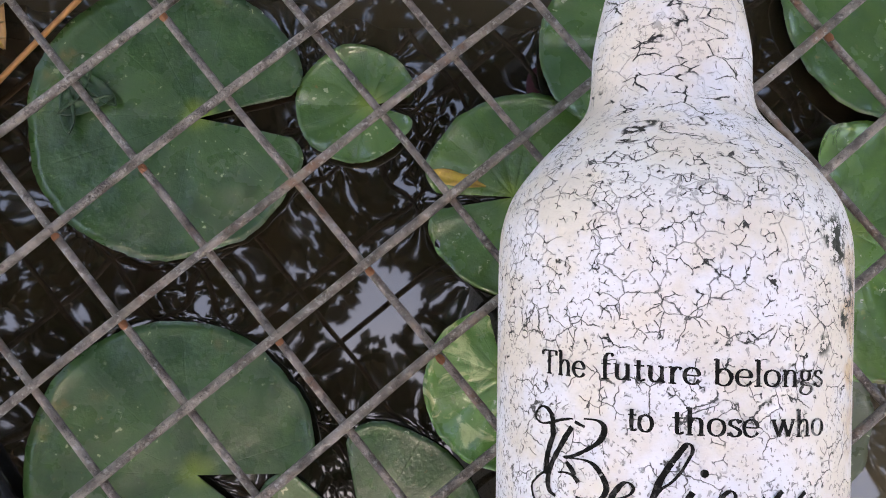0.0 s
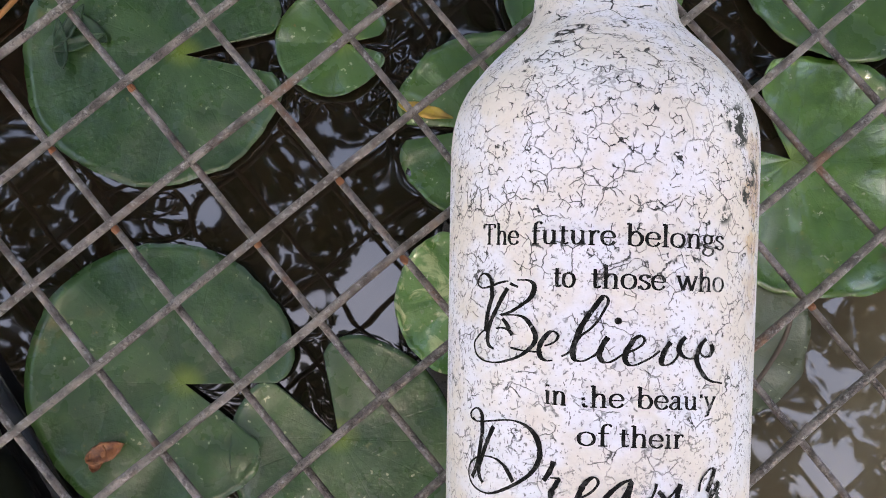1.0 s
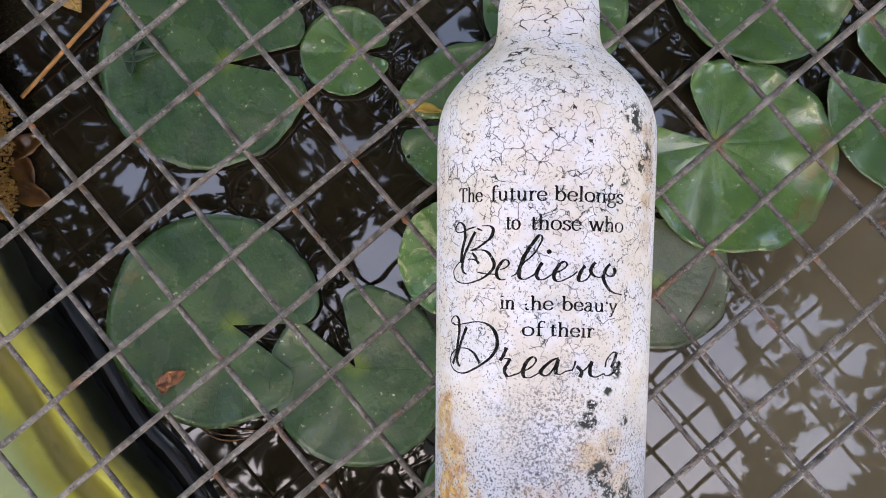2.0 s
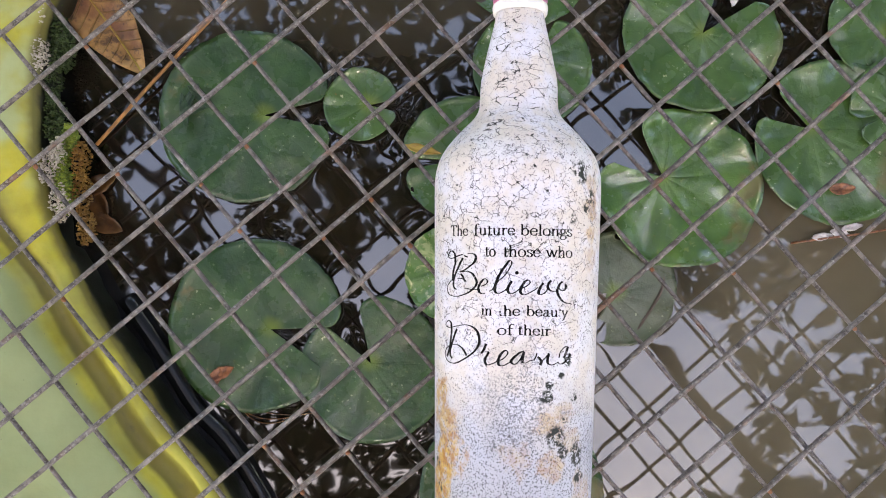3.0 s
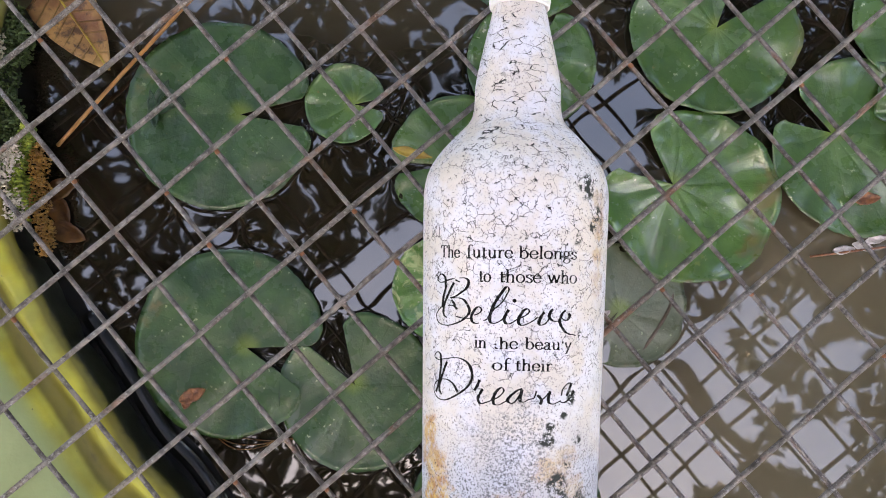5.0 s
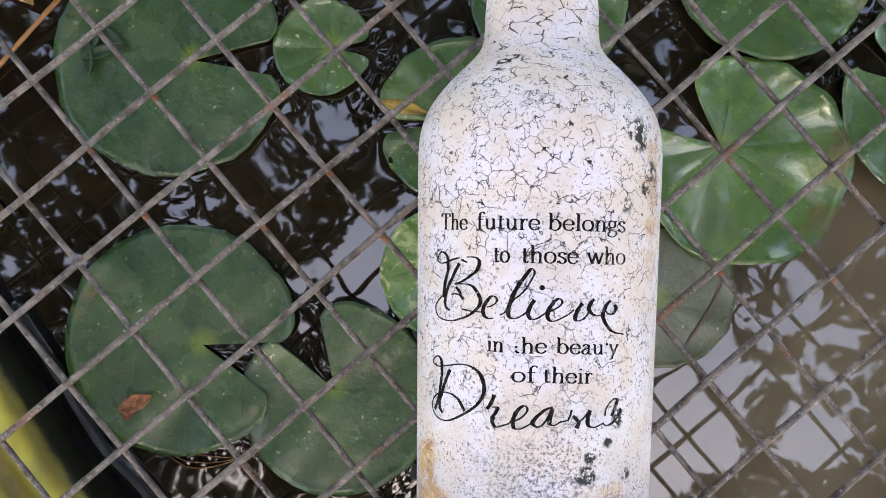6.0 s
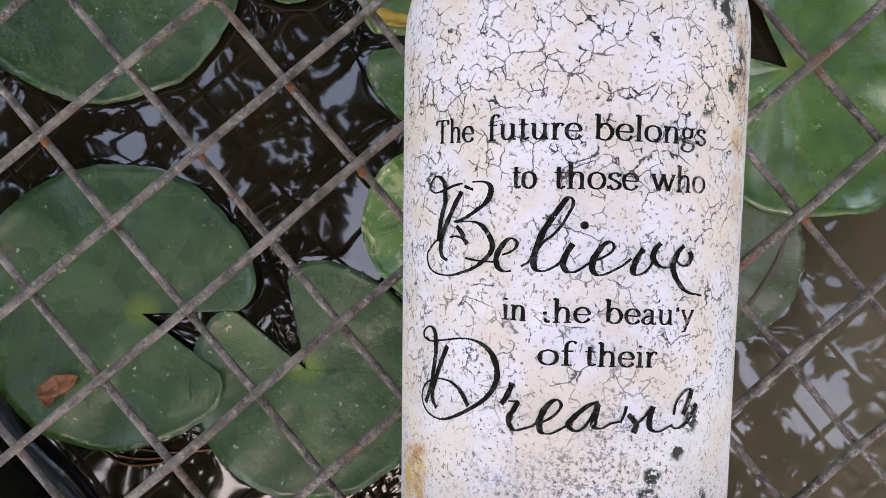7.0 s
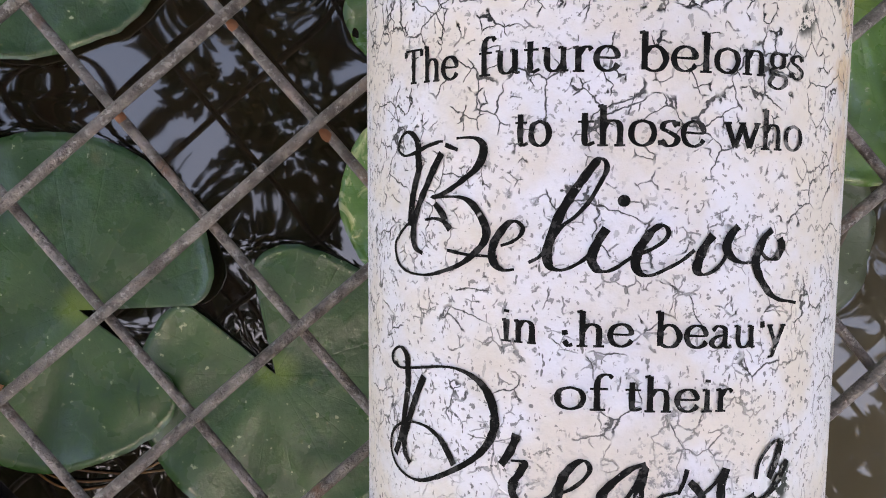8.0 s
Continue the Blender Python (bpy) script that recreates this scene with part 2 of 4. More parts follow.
    c = k.mix(k.math("MULTIPLY", low, 0.75), c, (0.37, 0.38, 0.45))
    c = k.mix(k.math("MULTIPLY", low, k.ramp(k.noise(1350.0, 1.0), 0.575, 0.63, 0.0, 0.9)), c, (0.06, 0.06, 0.065))
    c = k.mix(ochre, c, k.mix(k.ramp(k.noise(260.0, 4.0), 0.35, 0.65), (0.54, 0.34, 0.10), (0.36, 0.15, 0.03)))
    c = k.mix(grime, c, (0.10, 0.10, 0.11))
    c = k.mix(dots, c, (0.05, 0.045, 0.045))
    c = k.mix(crack, c, (0.016, 0.014, 0.014))
    c = k.mix(mould, c, (0.02, 0.022, 0.018))
    h = k.math("SUBTRACT", k.math("MULTIPLY", k.noise(500.0, 4.0, 0.7), 0.35), crack)
    return k.done(c, k.ramp(k.noise(200.0, 3.0), 0.3, 0.7, 0.45, 0.65), h, 0.0004, Specular_IOR_Level=0.3)


def ink_material():
    """Black transfer lettering, thin and worn, with the pale paint showing through."""
    k = Mat("worn_black_ink")
    n = k.noise(900.0, 4.0, 0.7)
    wear = k.math("MAXIMUM", k.ramp(n, 0.66, 0.71, 0.0, 0.8), k.ramp(k.noise(240.0, 3.0), 0.70, 0.76, 0.0, 0.7))
    x, y, z = k.split()
    wear = k.math("MAXIMUM", wear, k.math("MULTIPLY", k.ramp(k.noise(520.0, 4.0, 0.7), 0.53, 0.60, 0.0, 0.8), k.ramp(x, 0.012, 0.026, 0.06, 0.75)))
    return k.done(k.mix(wear, (0.006, 0.0055, 0.0055), (0.56, 0.52, 0.51)), 0.65, n, 0.0001, Specular_IOR_Level=0.06)


WATER_MAT = water_material()
PAD_DARK = pad_material("blue_green_lily_leaf", (0.018, 0.050, 0.012), (0.039, 0.088, 0.022), (0.15, 0.16, 0.05), 0.25)
PAD_MID = pad_material("mid_green_lily_leaf", (0.035, 0.085, 0.015), (0.068, 0.138, 0.028), (0.13, 0.15, 0.05), 0.24, 0.6)
PAD_BRIGHT = pad_material("bright_green_lily_leaf", (0.042, 0.105, 0.016), (0.085, 0.175, 0.028), (0.20, 0.24, 0.05), 0.22, 0.8)
PAD_YOUNG = pad_material("young_lily_leaf", (0.050, 0.135, 0.020), (0.10, 0.21, 0.04), (0.45, 0.50, 0.20), 0.26, 0.4, 0.75)
PAD_DULL = pad_material("submerged_lily_leaf", (0.060, 0.080, 0.035), (0.095, 0.105, 0.055), (0.10, 0.08, 0.04), 0.30)
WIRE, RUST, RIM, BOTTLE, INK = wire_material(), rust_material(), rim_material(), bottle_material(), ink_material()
PINK = plain("pink_satin_cap", (0.62, 0.10, 0.22), (0.55, 0.28, 0.42), 60.0, 0.35)
CREAM = plain("cream_collar_paint", (0.78, 0.74, 0.70), (0.70, 0.66, 0.62), 300.0, 0.5)
BROWN_LEAF = mottled_leaf()
SODDEN = plain("wet_dark_brown", (0.045, 0.018, 0.007), (0.13, 0.055, 0.015), 90.0, 0.25)
RED_LEAF = plain("red_brown_shred", (0.09, 0.024, 0.010), (0.34, 0.13, 0.045), 260.0, 0.4)
YELLOW = plain("yellowed_leaf_edge", (0.42, 0.30, 0.03), (0.30, 0.17, 0.03), 200.0, 0.45)
TWIG = plain("orange_brown_stalk", (0.30, 0.12, 0.03), (0.44, 0.20, 0.06), 150.0, 0.5)
HOSE = plain("black_wet_rubber", (0.003, 0.003, 0.003), (0.007, 0.007, 0.007), 90.0, 0.13)
MOSS = plain("wet_green_moss", (0.045, 0.085, 0.008), (0.22, 0.27, 0.025), 300.0, 0.8)
DARK_MOSS = plain("dark_wet_moss", (0.012, 0.026, 0.004), (0.040, 0.070, 0.008), 300.0, 0.7)
OCHRE_CRUST = plain("orange_algae_crust", (0.30, 0.15, 0.02), (0.16, 0.07, 0.012), 260.0, 0.6)
WEED = plain("dark_green_weed", (0.010, 0.030, 0.010), (0.020, 0.055, 0.016), 200.0, 0.4)
CRUST = plain("pale_lime_crust", (0.36, 0.30, 0.22), (0.60, 0.53, 0.44), 200.0, 0.7)
EARTH = plain("bare_earth", (0.10, 0.07, 0.045), (0.17, 0.12, 0.08), 6.0, 0.9, 0.01)
BARK = plain("brown_bark", (0.07, 0.05, 0.035), (0.14, 0.10, 0.07), 20.0, 0.85, 0.01)
LEAF = plain("canopy_leaf", (0.028, 0.060, 0.014), (0.060, 0.110, 0.026), 3.0, 0.5, 0.0)
SHELL = plain("white_shell_flake", (0.62, 0.58, 0.56), (0.45, 0.38, 0.36), 300.0, 0.5)


# ---- builders ----
def part(name, bm, material, parent=None, label="", smooth=True):
    """Link a bmesh as one mesh object, under a thing if one is given."""
    me = bpy.data.meshes.new(name)
    bmesh.ops.recalc_face_normals(bm, faces=bm.faces)
    bm.to_mesh(me)
    bm.free()
    me.materials.append(material)
    if smooth:
        me.polygons.foreach_set("use_smooth", [True] * len(me.polygons))
    ob = new(name, me)
    if parent:
        ob.parent = parent
    if label:
        ob["label"] = label
    return ob


def spline(points, steps):
    """A smooth run of points through the given ones."""
    ps = [Vector(p) for p in points]
    ps = [2 * ps[0] - ps[1]] + ps + [2 * ps[-1] - ps[-2]]
    out = []
    for k in range(1, len(ps) - 2):
        a, b, c, d = ps[k - 1 : k + 3]
        for s in range(steps):
            t = s / steps
            out.append(0.5 * (2 * b + (c - a) * t + (2 * a - 5 * b + 4 * c - d) * t * t + (3 * b - a - 3 * c + d) * t ** 3))
    return out + [ps[-2]]


def tube(bm, points, radii, sides=8):
    """A round rod along points, closed at both ends."""
    rings = []
    for k, p in enumerate(points):
        along = (points[min(k + 1, len(points) - 1)] - points[max(k - 1, 0)]).normalized()
        u = along.orthogonal().normalized() if not rings else (u - u.dot(along) * along).normalized()
        v = along.cross(u)
        r = radii[k] if isinstance(radii, (list, tuple)) else radii
        rings.append([bm.verts.new(p + r * (math.cos(a) * u + math.sin(a) * v)) for a in (2 * math.pi * q / sides for q in range(sides))])
    for one, two in zip(rings, rings[1:]):
        for q in range(sides):
            bm.faces.new((one[q], one[(q + 1) % sides], two[(q + 1) % sides], two[q]))
    bm.faces.new(rings[0][::-1])
    bm.faces.new(rings[-1])


def lathe(bm, profile, sides):
    """Turn (s, r) about the y axis."""
    rings = []
    for s, r in profile:
        rings.append([bm.verts.new((r * math.sin(a), s, r * math.cos(a))) for a in (2 * math.pi * q / sides for q in range(sides))])
    for one, two in zip(rings, rings[1:]):
        for q in range(sides):
            bm.faces.new((one[q], one[(q + 1) % sides], two[(q + 1) % sides], two[q]))
    bm.faces.new(rings[0])
    bm.faces.new(rings[-1][::-1])


# ---- ground, pond rim and water ----
bm = bmesh.new()
bmesh.ops.create_grid(bm, x_segments=8, y_segments=8, size=400.0)
ground = part("ground", bm, EARTH)
ground.location.z = -0.42
tagged(ground, "bare brown earth round the pond tub", "ground", kind="structure")

EDGE = [(0.06, -0.42), (-0.03, -0.29), (-0.10, -0.188), (-0.152, -0.106), (-0.178, -0.078), (-0.200, -0.046), (-0.223, -0.014), (-0.246, 0.028),
        (-0.258, 0.066), (-0.262, 0.110), (-0.259, 0.148), (-0.248, 0.187), (-0.225, 0.30), (-0.15, 0.46), (0.02, 0.62), (0.35, 0.70),
        (0.72, 0.60), (0.92, 0.30), (0.95, -0.08), (0.80, -0.40), (0.50, -0.56), (0.24, -0.54), (0.06, -0.42)]


PADS = [
    # x, y, radius, cleft direction, cleft width, stalk's offset, lift, material, cup, seed
    (-0.149, 0.101, 0.0525, 3, 26, 0.19, 0.0015, PAD_DARK, 0.00, 1),
    (-0.081, 0.109, 0.0226, 0, 24, 0.20, 0.0005, PAD_MID, 0.05, 2),
    (-0.139, -0.024, 0.0510, 344, 38, 0.18, 0.0025, PAD_DARK, 0.00, 3),
    (-0.069, -0.049, 0.0428, 122, 38, 0.10, 0.0000, PAD_DARK, 0.03, 4),
    (-0.017, 0.077, 0.0385, 185, 12, 0.12, 0.0002, PAD_MID, 0.00, 5),
    (0.022, 0.134, 0.0362, 70, 12, 0.12, 0.0010, PAD_MID, 0.02, 7),
    (0.019, 0.195, 0.0365, 80, 14, 0.12, 0.0000, PAD_MID, 0.02, 8),
    (0.124, 0.155, 0.0478, 52, 40, 0.06, 0.0010, PAD_MID, 0.03, 9),
    (0.110, 0.061, 0.0478, 142, 48, 0.24, 0.0022, PAD_BRIGHT, 0.06, 10),
    (0.204, 0.091, 0.0500, 150, 36, 0.32, 0.0012, PAD_MID, 0.04, 11),
    (0.245, 0.112, 0.0320, 200, 12, 0.12, 0.0034, PAD_MID, 0.02, 12),
    (0.235, 0.162, 0.0335, 300, 12, 0.12, 0.0006, PAD_MID, 0.02, 13),
    (0.075, 0.001, 0.0342, 230, 14, 0.12, -0.0012, PAD_DULL, 0.00, 14),
    (0.012, -0.117, 0.0530, 90, 14, 0.12, 0.0000, PAD_DARK, 0.00, 15),
    (0.290, 0.200, 0.0360, 230, 14, 0.12, 0.0004, PAD_MID, 0.00, 16),
]

shore = [p + (p - Vector((0.35, 0.05, 0))).normalized() * 0.03 for p in spline([(x, y, 0) for x, y in EDGE], 6)[:-1]]


def inside(x, y, ring):
    """Whether points lie within a closed ring."""
    hit = np.zeros(x.shape, bool)
    for a, b in zip(ring, ring[1:] + ring[:1]):
        if a.y != b.y:
            hit ^= ((a.y > y) != (b.y > y)) & (x < (b.x - a.x) * (y - a.y) / (b.y - a.y) + a.x)
    return hit


def water_sheet():
    """The pond's surface, drawn up a little where it wets the leaves that float on it."""
    xs = np.concatenate([np.arange(-0.36, 0.34, 0.0022), np.arange(0.34, 1.02, 0.02)])
    ys = np.concatenate([np.arange(-0.62, -0.20, 0.02), np.arange(-0.20, 0.26, 0.0022), np.arange(0.26, 0.78, 0.02)])
    gx, gy = np.meshgrid(xs, ys)
    z = np.zeros_like(gx)
    for k, (px, py, r, *_) in enumerate(PADS):
        away = np.arctan2(gy - py, gx - px)
        d = np.maximum(0.0, np.hypot(gx - px, gy - py) - r * (1 + 0.02 * np.sin(3 * away + k)))
        pull = 0.6 + 0.4 * np.sin(5 * away + 2.0 * k) * np.sin(2 * away + k)
        z = np.maximum(z, 0.0004 * pull * np.exp(-((d / 0.0065) ** 1.6)))
    cx, cy = 0.25 * (gx[1:, 1:] + gx[:-1, 1:] + gx[1:, :-1] + gx[:-1, :-1]), 0.25 * (gy[1:, 1:] + gy[:-1, 1:] + gy[1:, :-1] + gy[:-1, :-1])
    rows, cols = np.nonzero(inside(cx, cy, shore))
    w = len(xs)
    a = rows * w + cols
    me = bpy.data.meshes.new("water")
    me.from_pydata(np.stack([gx, gy, z], -1).reshape(-1, 3).tolist(), [], np.stack([a, a + 1, a + 1 + w, a + w], -1).tolist())
    me.materials.append(WATER_MAT)
    me.polygons.foreach_set("use_smooth", [True] * len(me.polygons))
    return new("water", me)


water = water_sheet()
water.location.z = WATER
tagged(water, "still murky brown pond water mirroring sky and trees", "water", kind="structure")


def build_rim():
    """The pond's painted rim: a flat top, a rolled step, a ledge and a wall that goes down into the water."""
    bm = bmesh.new()
    line = spline([(x, y, 0) for x, y in EDGE], 10)[:-1]
    n = len(line)
    rows = []
    for k, p in enumerate(line):
        along = (line[(k + 1) % n] - line[(k - 1) % n]).normalized()
        out = Vector((along.y, -along.x, 0))
        if out.dot(p - Vector((0.35, 0.05, 0))) < 0:
            out = -out
        wide = 0.013 + 0.034 * min(1.0, max(0.0, (p.y - 0.01) / 0.10)) * (1.0 if p.x < -0.1 else 0.0)
        rag = 0.004 * noise.noise(p * 60) + 0.006 * max(0.0, noise.noise(p * 25)) * (1.0 if p.y > 0.02 else 0.1)
        row = []
        for d, z in ((rag, -0.125), (rag + 0.0005, -0.075), (rag, -0.058), (0.0015, -0.0525), (0.0045, -0.0490), (0.010, -0.0465), (0.5 * wide + 0.005, -0.0462), (wide, -0.0478),
                     (wide + 0.004, -0.0500), (wide + 0.008, -0.0510), (wide + 0.011, -0.0495), (wide + 0.014, -0.0455), (wide + 0.018, -0.0405), (wide + 0.024, -0.0375), (wide + 0.034, -0.0362),
                     (wide + 0.07, -0.0355), (0.20, -0.0340), (0.225, -0.029), (0.24, -0.012), (0.25, -0.0052), (0.30, -0.0042), (0.312, -0.010), (0.315, -0.03), (0.315, -0.42)):
            q = p + out * d
            row.append(bm.verts.new((q.x, q.y, z + (0.0012 * noise.noise(q * 14) if -0.05 < z < -0.03 else 0))))
        rows.append(row)
    for k in range(n):
        one, two = rows[k], rows[(k + 1) % n]
        for q in range(len(one) - 1):
            bm.faces.new((one[q], one[q + 1], two[q + 1], two[q]))
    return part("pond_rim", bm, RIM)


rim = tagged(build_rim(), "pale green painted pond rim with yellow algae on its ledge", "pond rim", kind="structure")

# ---- lily leaves ----
def lily_pad(x, y, radius, notch, gap=16, z=0.0, material=None, cup=0.0, wave=0.002, tilt=(0, 0), off=0.12, seed=0, label=""):
    """A round floating leaf with a cleft that runs in the direction notch (degrees) from its stalk point."""
    bm = bmesh.new()
    turns, rings = 168, 18
    start = radians(notch + gap / 2)
    span = 2 * math.pi - radians(gap)
    ax, ay = off * radius * math.cos(radians(notch)), off * radius * math.sin(radians(notch))
    top, low = [], []
    for k in range(turns + 1):
        a = start + span * k / turns
        # the rim's distance from the stalk point, which lies off the centre
        c = ax * math.cos(a) + ay * math.sin(a)
        far = -c + math.sqrt(c * c + radius * radius - ax * ax - ay * ay)
        far *= 1 + 0.022 * noise.noise((3 * math.cos(a) + seed * 7, 3 * math.sin(a), seed)) + 0.012 * noise.noise((9 * math.cos(a), 9 * math.sin(a) + seed * 3, 1))
        far *= 1 + 0.006 * noise.noise((26 * math.cos(a), 26 * math.sin(a), seed))
        end = min(k, turns - k) / turns
        rib = 0.16 * wave * (1 + 0.6 * noise.noise((math.cos(a) * 2, math.sin(a) * 2, seed + 40)))
        far *= 1 - 0.16 * max(0.0, 1 - end / 0.05) ** 2.5
        t_row, l_row = [], []
        for q in range(1, rings + 1):
            f = q / rings
            px, py = far * f * math.cos(a), far * f * math.sin(a)
            h = cup * f ** 3 * radius + wave * f * (noise.noise((px * 28 + seed * 5, py * 28, seed)) + 0.7 * f * f * noise.noise((math.cos(a) * 2.5, math.sin(a) * 2.5, seed * 9)))
            h += rib * f * (1.15 - f) * abs(math.sin(6.5 * (a - start) + 0.8 * noise.noise((f * 2, a, seed)))) ** 0.6
            h += 0.28 * wave * max(0.0, (f - 0.86) / 0.14) ** 2 * max(0.0, 0.5 + 1.3 * noise.noise((math.cos(a) * 1.6 + seed, math.sin(a) * 1.6, 7)))
            h += 0.0006 * f * f * (1 if f > 0.95 else 0) + tilt[0] * px + tilt[1] * py
            t_row.append(bm.verts.new((px, py, h)))
            l_row.append(bm.verts.new((px * 0.994, py * 0.994, h - 0.0009)))
        top.append(t_row)
        low.append(l_row)
    mid, under = bm.verts.new((0, 0, 0)), bm.verts.new((0, 0, -0.0009))
    for k in range(turns):
        for rows, hub in ((top, mid), (low, under)):
            bm.faces.new((hub, rows[k][0], rows[k + 1][0]))
            for q in range(rings - 1):
                bm.faces.new((rows[k][q], rows[k][q + 1], rows[k + 1][q + 1], rows[k + 1][q]))
        bm.faces.new((top[k][-1], low[k][-1], low[k + 1][-1], top[k + 1][-1]))
    for k in (0, turns):
        bm.faces.new((mid, top[k][0], low[k][0], under))
        for q in range(rings - 1):
            bm.faces.new((top[k][q], top[k][q + 1], low[k][q + 1], low[k][q]))
    ob = part("lily_pad", bm, material or PAD_DARK)
    ob.location = (x + ax, y + ay, WATER + 0.0022 + z)
    return tagged(ob, label or "dark green round lily pad floating on the water", "lily pad", "lily pads on the pond")


for x, y, r, notch, gap, off, lift, mat, cup, seed in PADS:
    says = {PAD_DARK: "dark blue-green round lily pad floating on the pond", PAD_MID: "mid green lily pad with pale specks on the water",
            PAD_BRIGHT: "glossy bright green lily pad with raised wavy edges", PAD_DULL: "dull olive lily pad sunk just under the water"}[mat]
    lily_pad(x, y, r, notch, gap, lift, mat, cup, {PAD_BRIGHT: 0.0085, PAD_MID: 0.0056}.get(mat, 0.0026), off=off, seed=seed, label=says)
lily_pad(-0.023, 0.008, 0.029, 100, 14, 0.010, PAD_YOUNG, 0.10, 0.007, (0.30, 0.1), seed=21, label="young bright green lily leaf tilted out of the water")

# ---- wire mesh panel ----
STEP_A, STEP_B, ORIGIN = Vector((0.01988, -0.02260, 0)), Vector((0.02187, 0.01930, 0)), Vector((-0.11245, 0.04501, 0))
# how far single wires were welded off their even spacing, in parts of a step, from wire -5 and wire -6 on
OFF_A = (-0.21, -0.15, -0.09, -0.06, -0.02, 0.015, 0.035, 0.045, 0.04, 0.0, -0.02, -0.07, -0.08, -0.065, -0.04)
OFF_B = (-0.01, -0.05, -0.08, -0.02, -0.013, -0.015, 0.013, 0.074, 0.115, 0.02, 0.0, 0.034, -0.014, -0.05, -0.11, -0.10, -0.13)

mesh_panel = tagged(new("wire_mesh"), "rusty grey welded wire mesh laid over the pond", "wire mesh")


def wire(start, end, z, r, seed):
    bm = bmesh.new()
    n = 60
    pts = []
    for k in range(n + 1):
        p = start.lerp(end, k / n)
        pts.append(p + Vector((0.0009 * noise.noise(p * 18 + Vector((seed, 0, 0))), 0.0009 * noise.noise(p * 18 + Vector((0, seed, 5))), z + 0.0003 * noise.noise(p * 30))))
    tube(bm, pts, [r * (1 + 0.10 * noise.noise(p * 160)) for p in pts], 8)
    return part("wire", bm, WIRE, mesh_panel)


def even(k, offs, first):
    return k + offs[min(max(k - first, 0), len(offs) - 1)]


for j in range(-15, 22):
    at = ORIGIN + STEP_B * even(j, OFF_B, -6)
    wire(at - STEP_A * 15.4, at + STEP_A * 22.4, -0.0021, 0.00115, j)
for i in range(-15, 23):
    at = ORIGIN + STEP_A * even(i, OFF_A, -5)
    wire(at - STEP_B * 15.4, at + STEP_B * 21.4, 0.0, 0.00135, 50 + i)

# rust bleeding at some of the welds
bm = bmesh.new()
bmesh.ops.create_icosphere(bm, subdivisions=2, radius=1.0)
for v in bm.verts:
    v.co *= 1 + 0.25 * noise.noise(v.co * 2.3)
rust_mesh = bpy.data.meshes.new("rust_spot")
bm.to_mesh(rust_mesh)
bm.free()
rust_mesh.materials.append(RUST)
rnd = random.Random(5)
for i in range(-6, 12):
    for j in range(-5, 11):
        if rnd.random() > 0.2 and (i, j) not in ((-1, 0), (1, 1), (1, 0), (5, 4), (6, 5)):
            continue
        blot = new("rust_spot", rust_mesh)
        blot.parent = mesh_panel
        at = ORIGIN + STEP_A * (even(i, OFF_A, -5) + rnd.uniform(0.045, 0.085)) + STEP_B * even(j, OFF_B, -6)
        size = rnd.uniform(0.7, 1.15)
        blot.matrix_basis = pose(at.x, at.y, -0.0016, 0, 0, -49) @ Matrix.Diagonal((0.0017 * size, 0.0012, 0.0012, 1))

# ---- bottle ----
BASE_R, LEAN_DEG = 0.0370, 1.32


def body_radius(s):
    return BASE_R + 0.0231 * s


bottle = tagged(new("bottle"), "white crackle-painted glass bottle with black lettering, lying on the mesh", "bottle")
bottle.matrix_world = pose(0.0032, 0.0, 0.0015 + BASE_R, LEAN_DEG, 0, -0.3)
bm = bmesh.new()
shape = [(-0.132, 0.020), (-0.1345, 0.026), (-0.1350, 0.0295), (-0.1335, 0.0322), (-0.130, 0.0336)]
shape += [(s, body_radius(s)) for s in (-0.12, -0.09, -0.06, -0.03, 0.0, 0.02, 0.035)]
shape += [(p.x, p.y) for p in spline([(0.042, 0.0379, 0), (0.048, 0.0374, 0), (0.0545, 0.0354, 0), (0.061, 0.0312, 0), (0.067, 0.0260, 0), (0.0725, 0.0208, 0), (0.0765, 0.0186, 0),
                                      (0.082, 0.0179, 0), (0.090, 0.0176, 0), (0.102, 0.0154, 0), (0.116, 0.0123, 0), (0.1232, 0.0110, 0)], 4)]
lathe(bm, shape, 96)
part("body", bm, BOTTLE, bottle)
bm = bmesh.new()
lathe(bm, [(0.1226, 0.0106), (0.1222, 0.0119), (0.1228, 0.0126), (0.1256, 0.0129), (0.1266, 0.0127), (0.1270, 0.0121)], 64)
part("collar", bm, CREAM, bottle, "cream-painted collar ring")
bm = bmesh.new()
lathe(bm, [(0.1268, 0.0119), (0.1270, 0.0124), (0.1282, 0.0126), (0.147, 0.0130), (0.163, 0.0131), (0.1655, 0.0127), (0.1665, 0.0115), (0.1667, 0.004)], 64)
part("cap", bm, PINK, bottle, "pink painted cap")


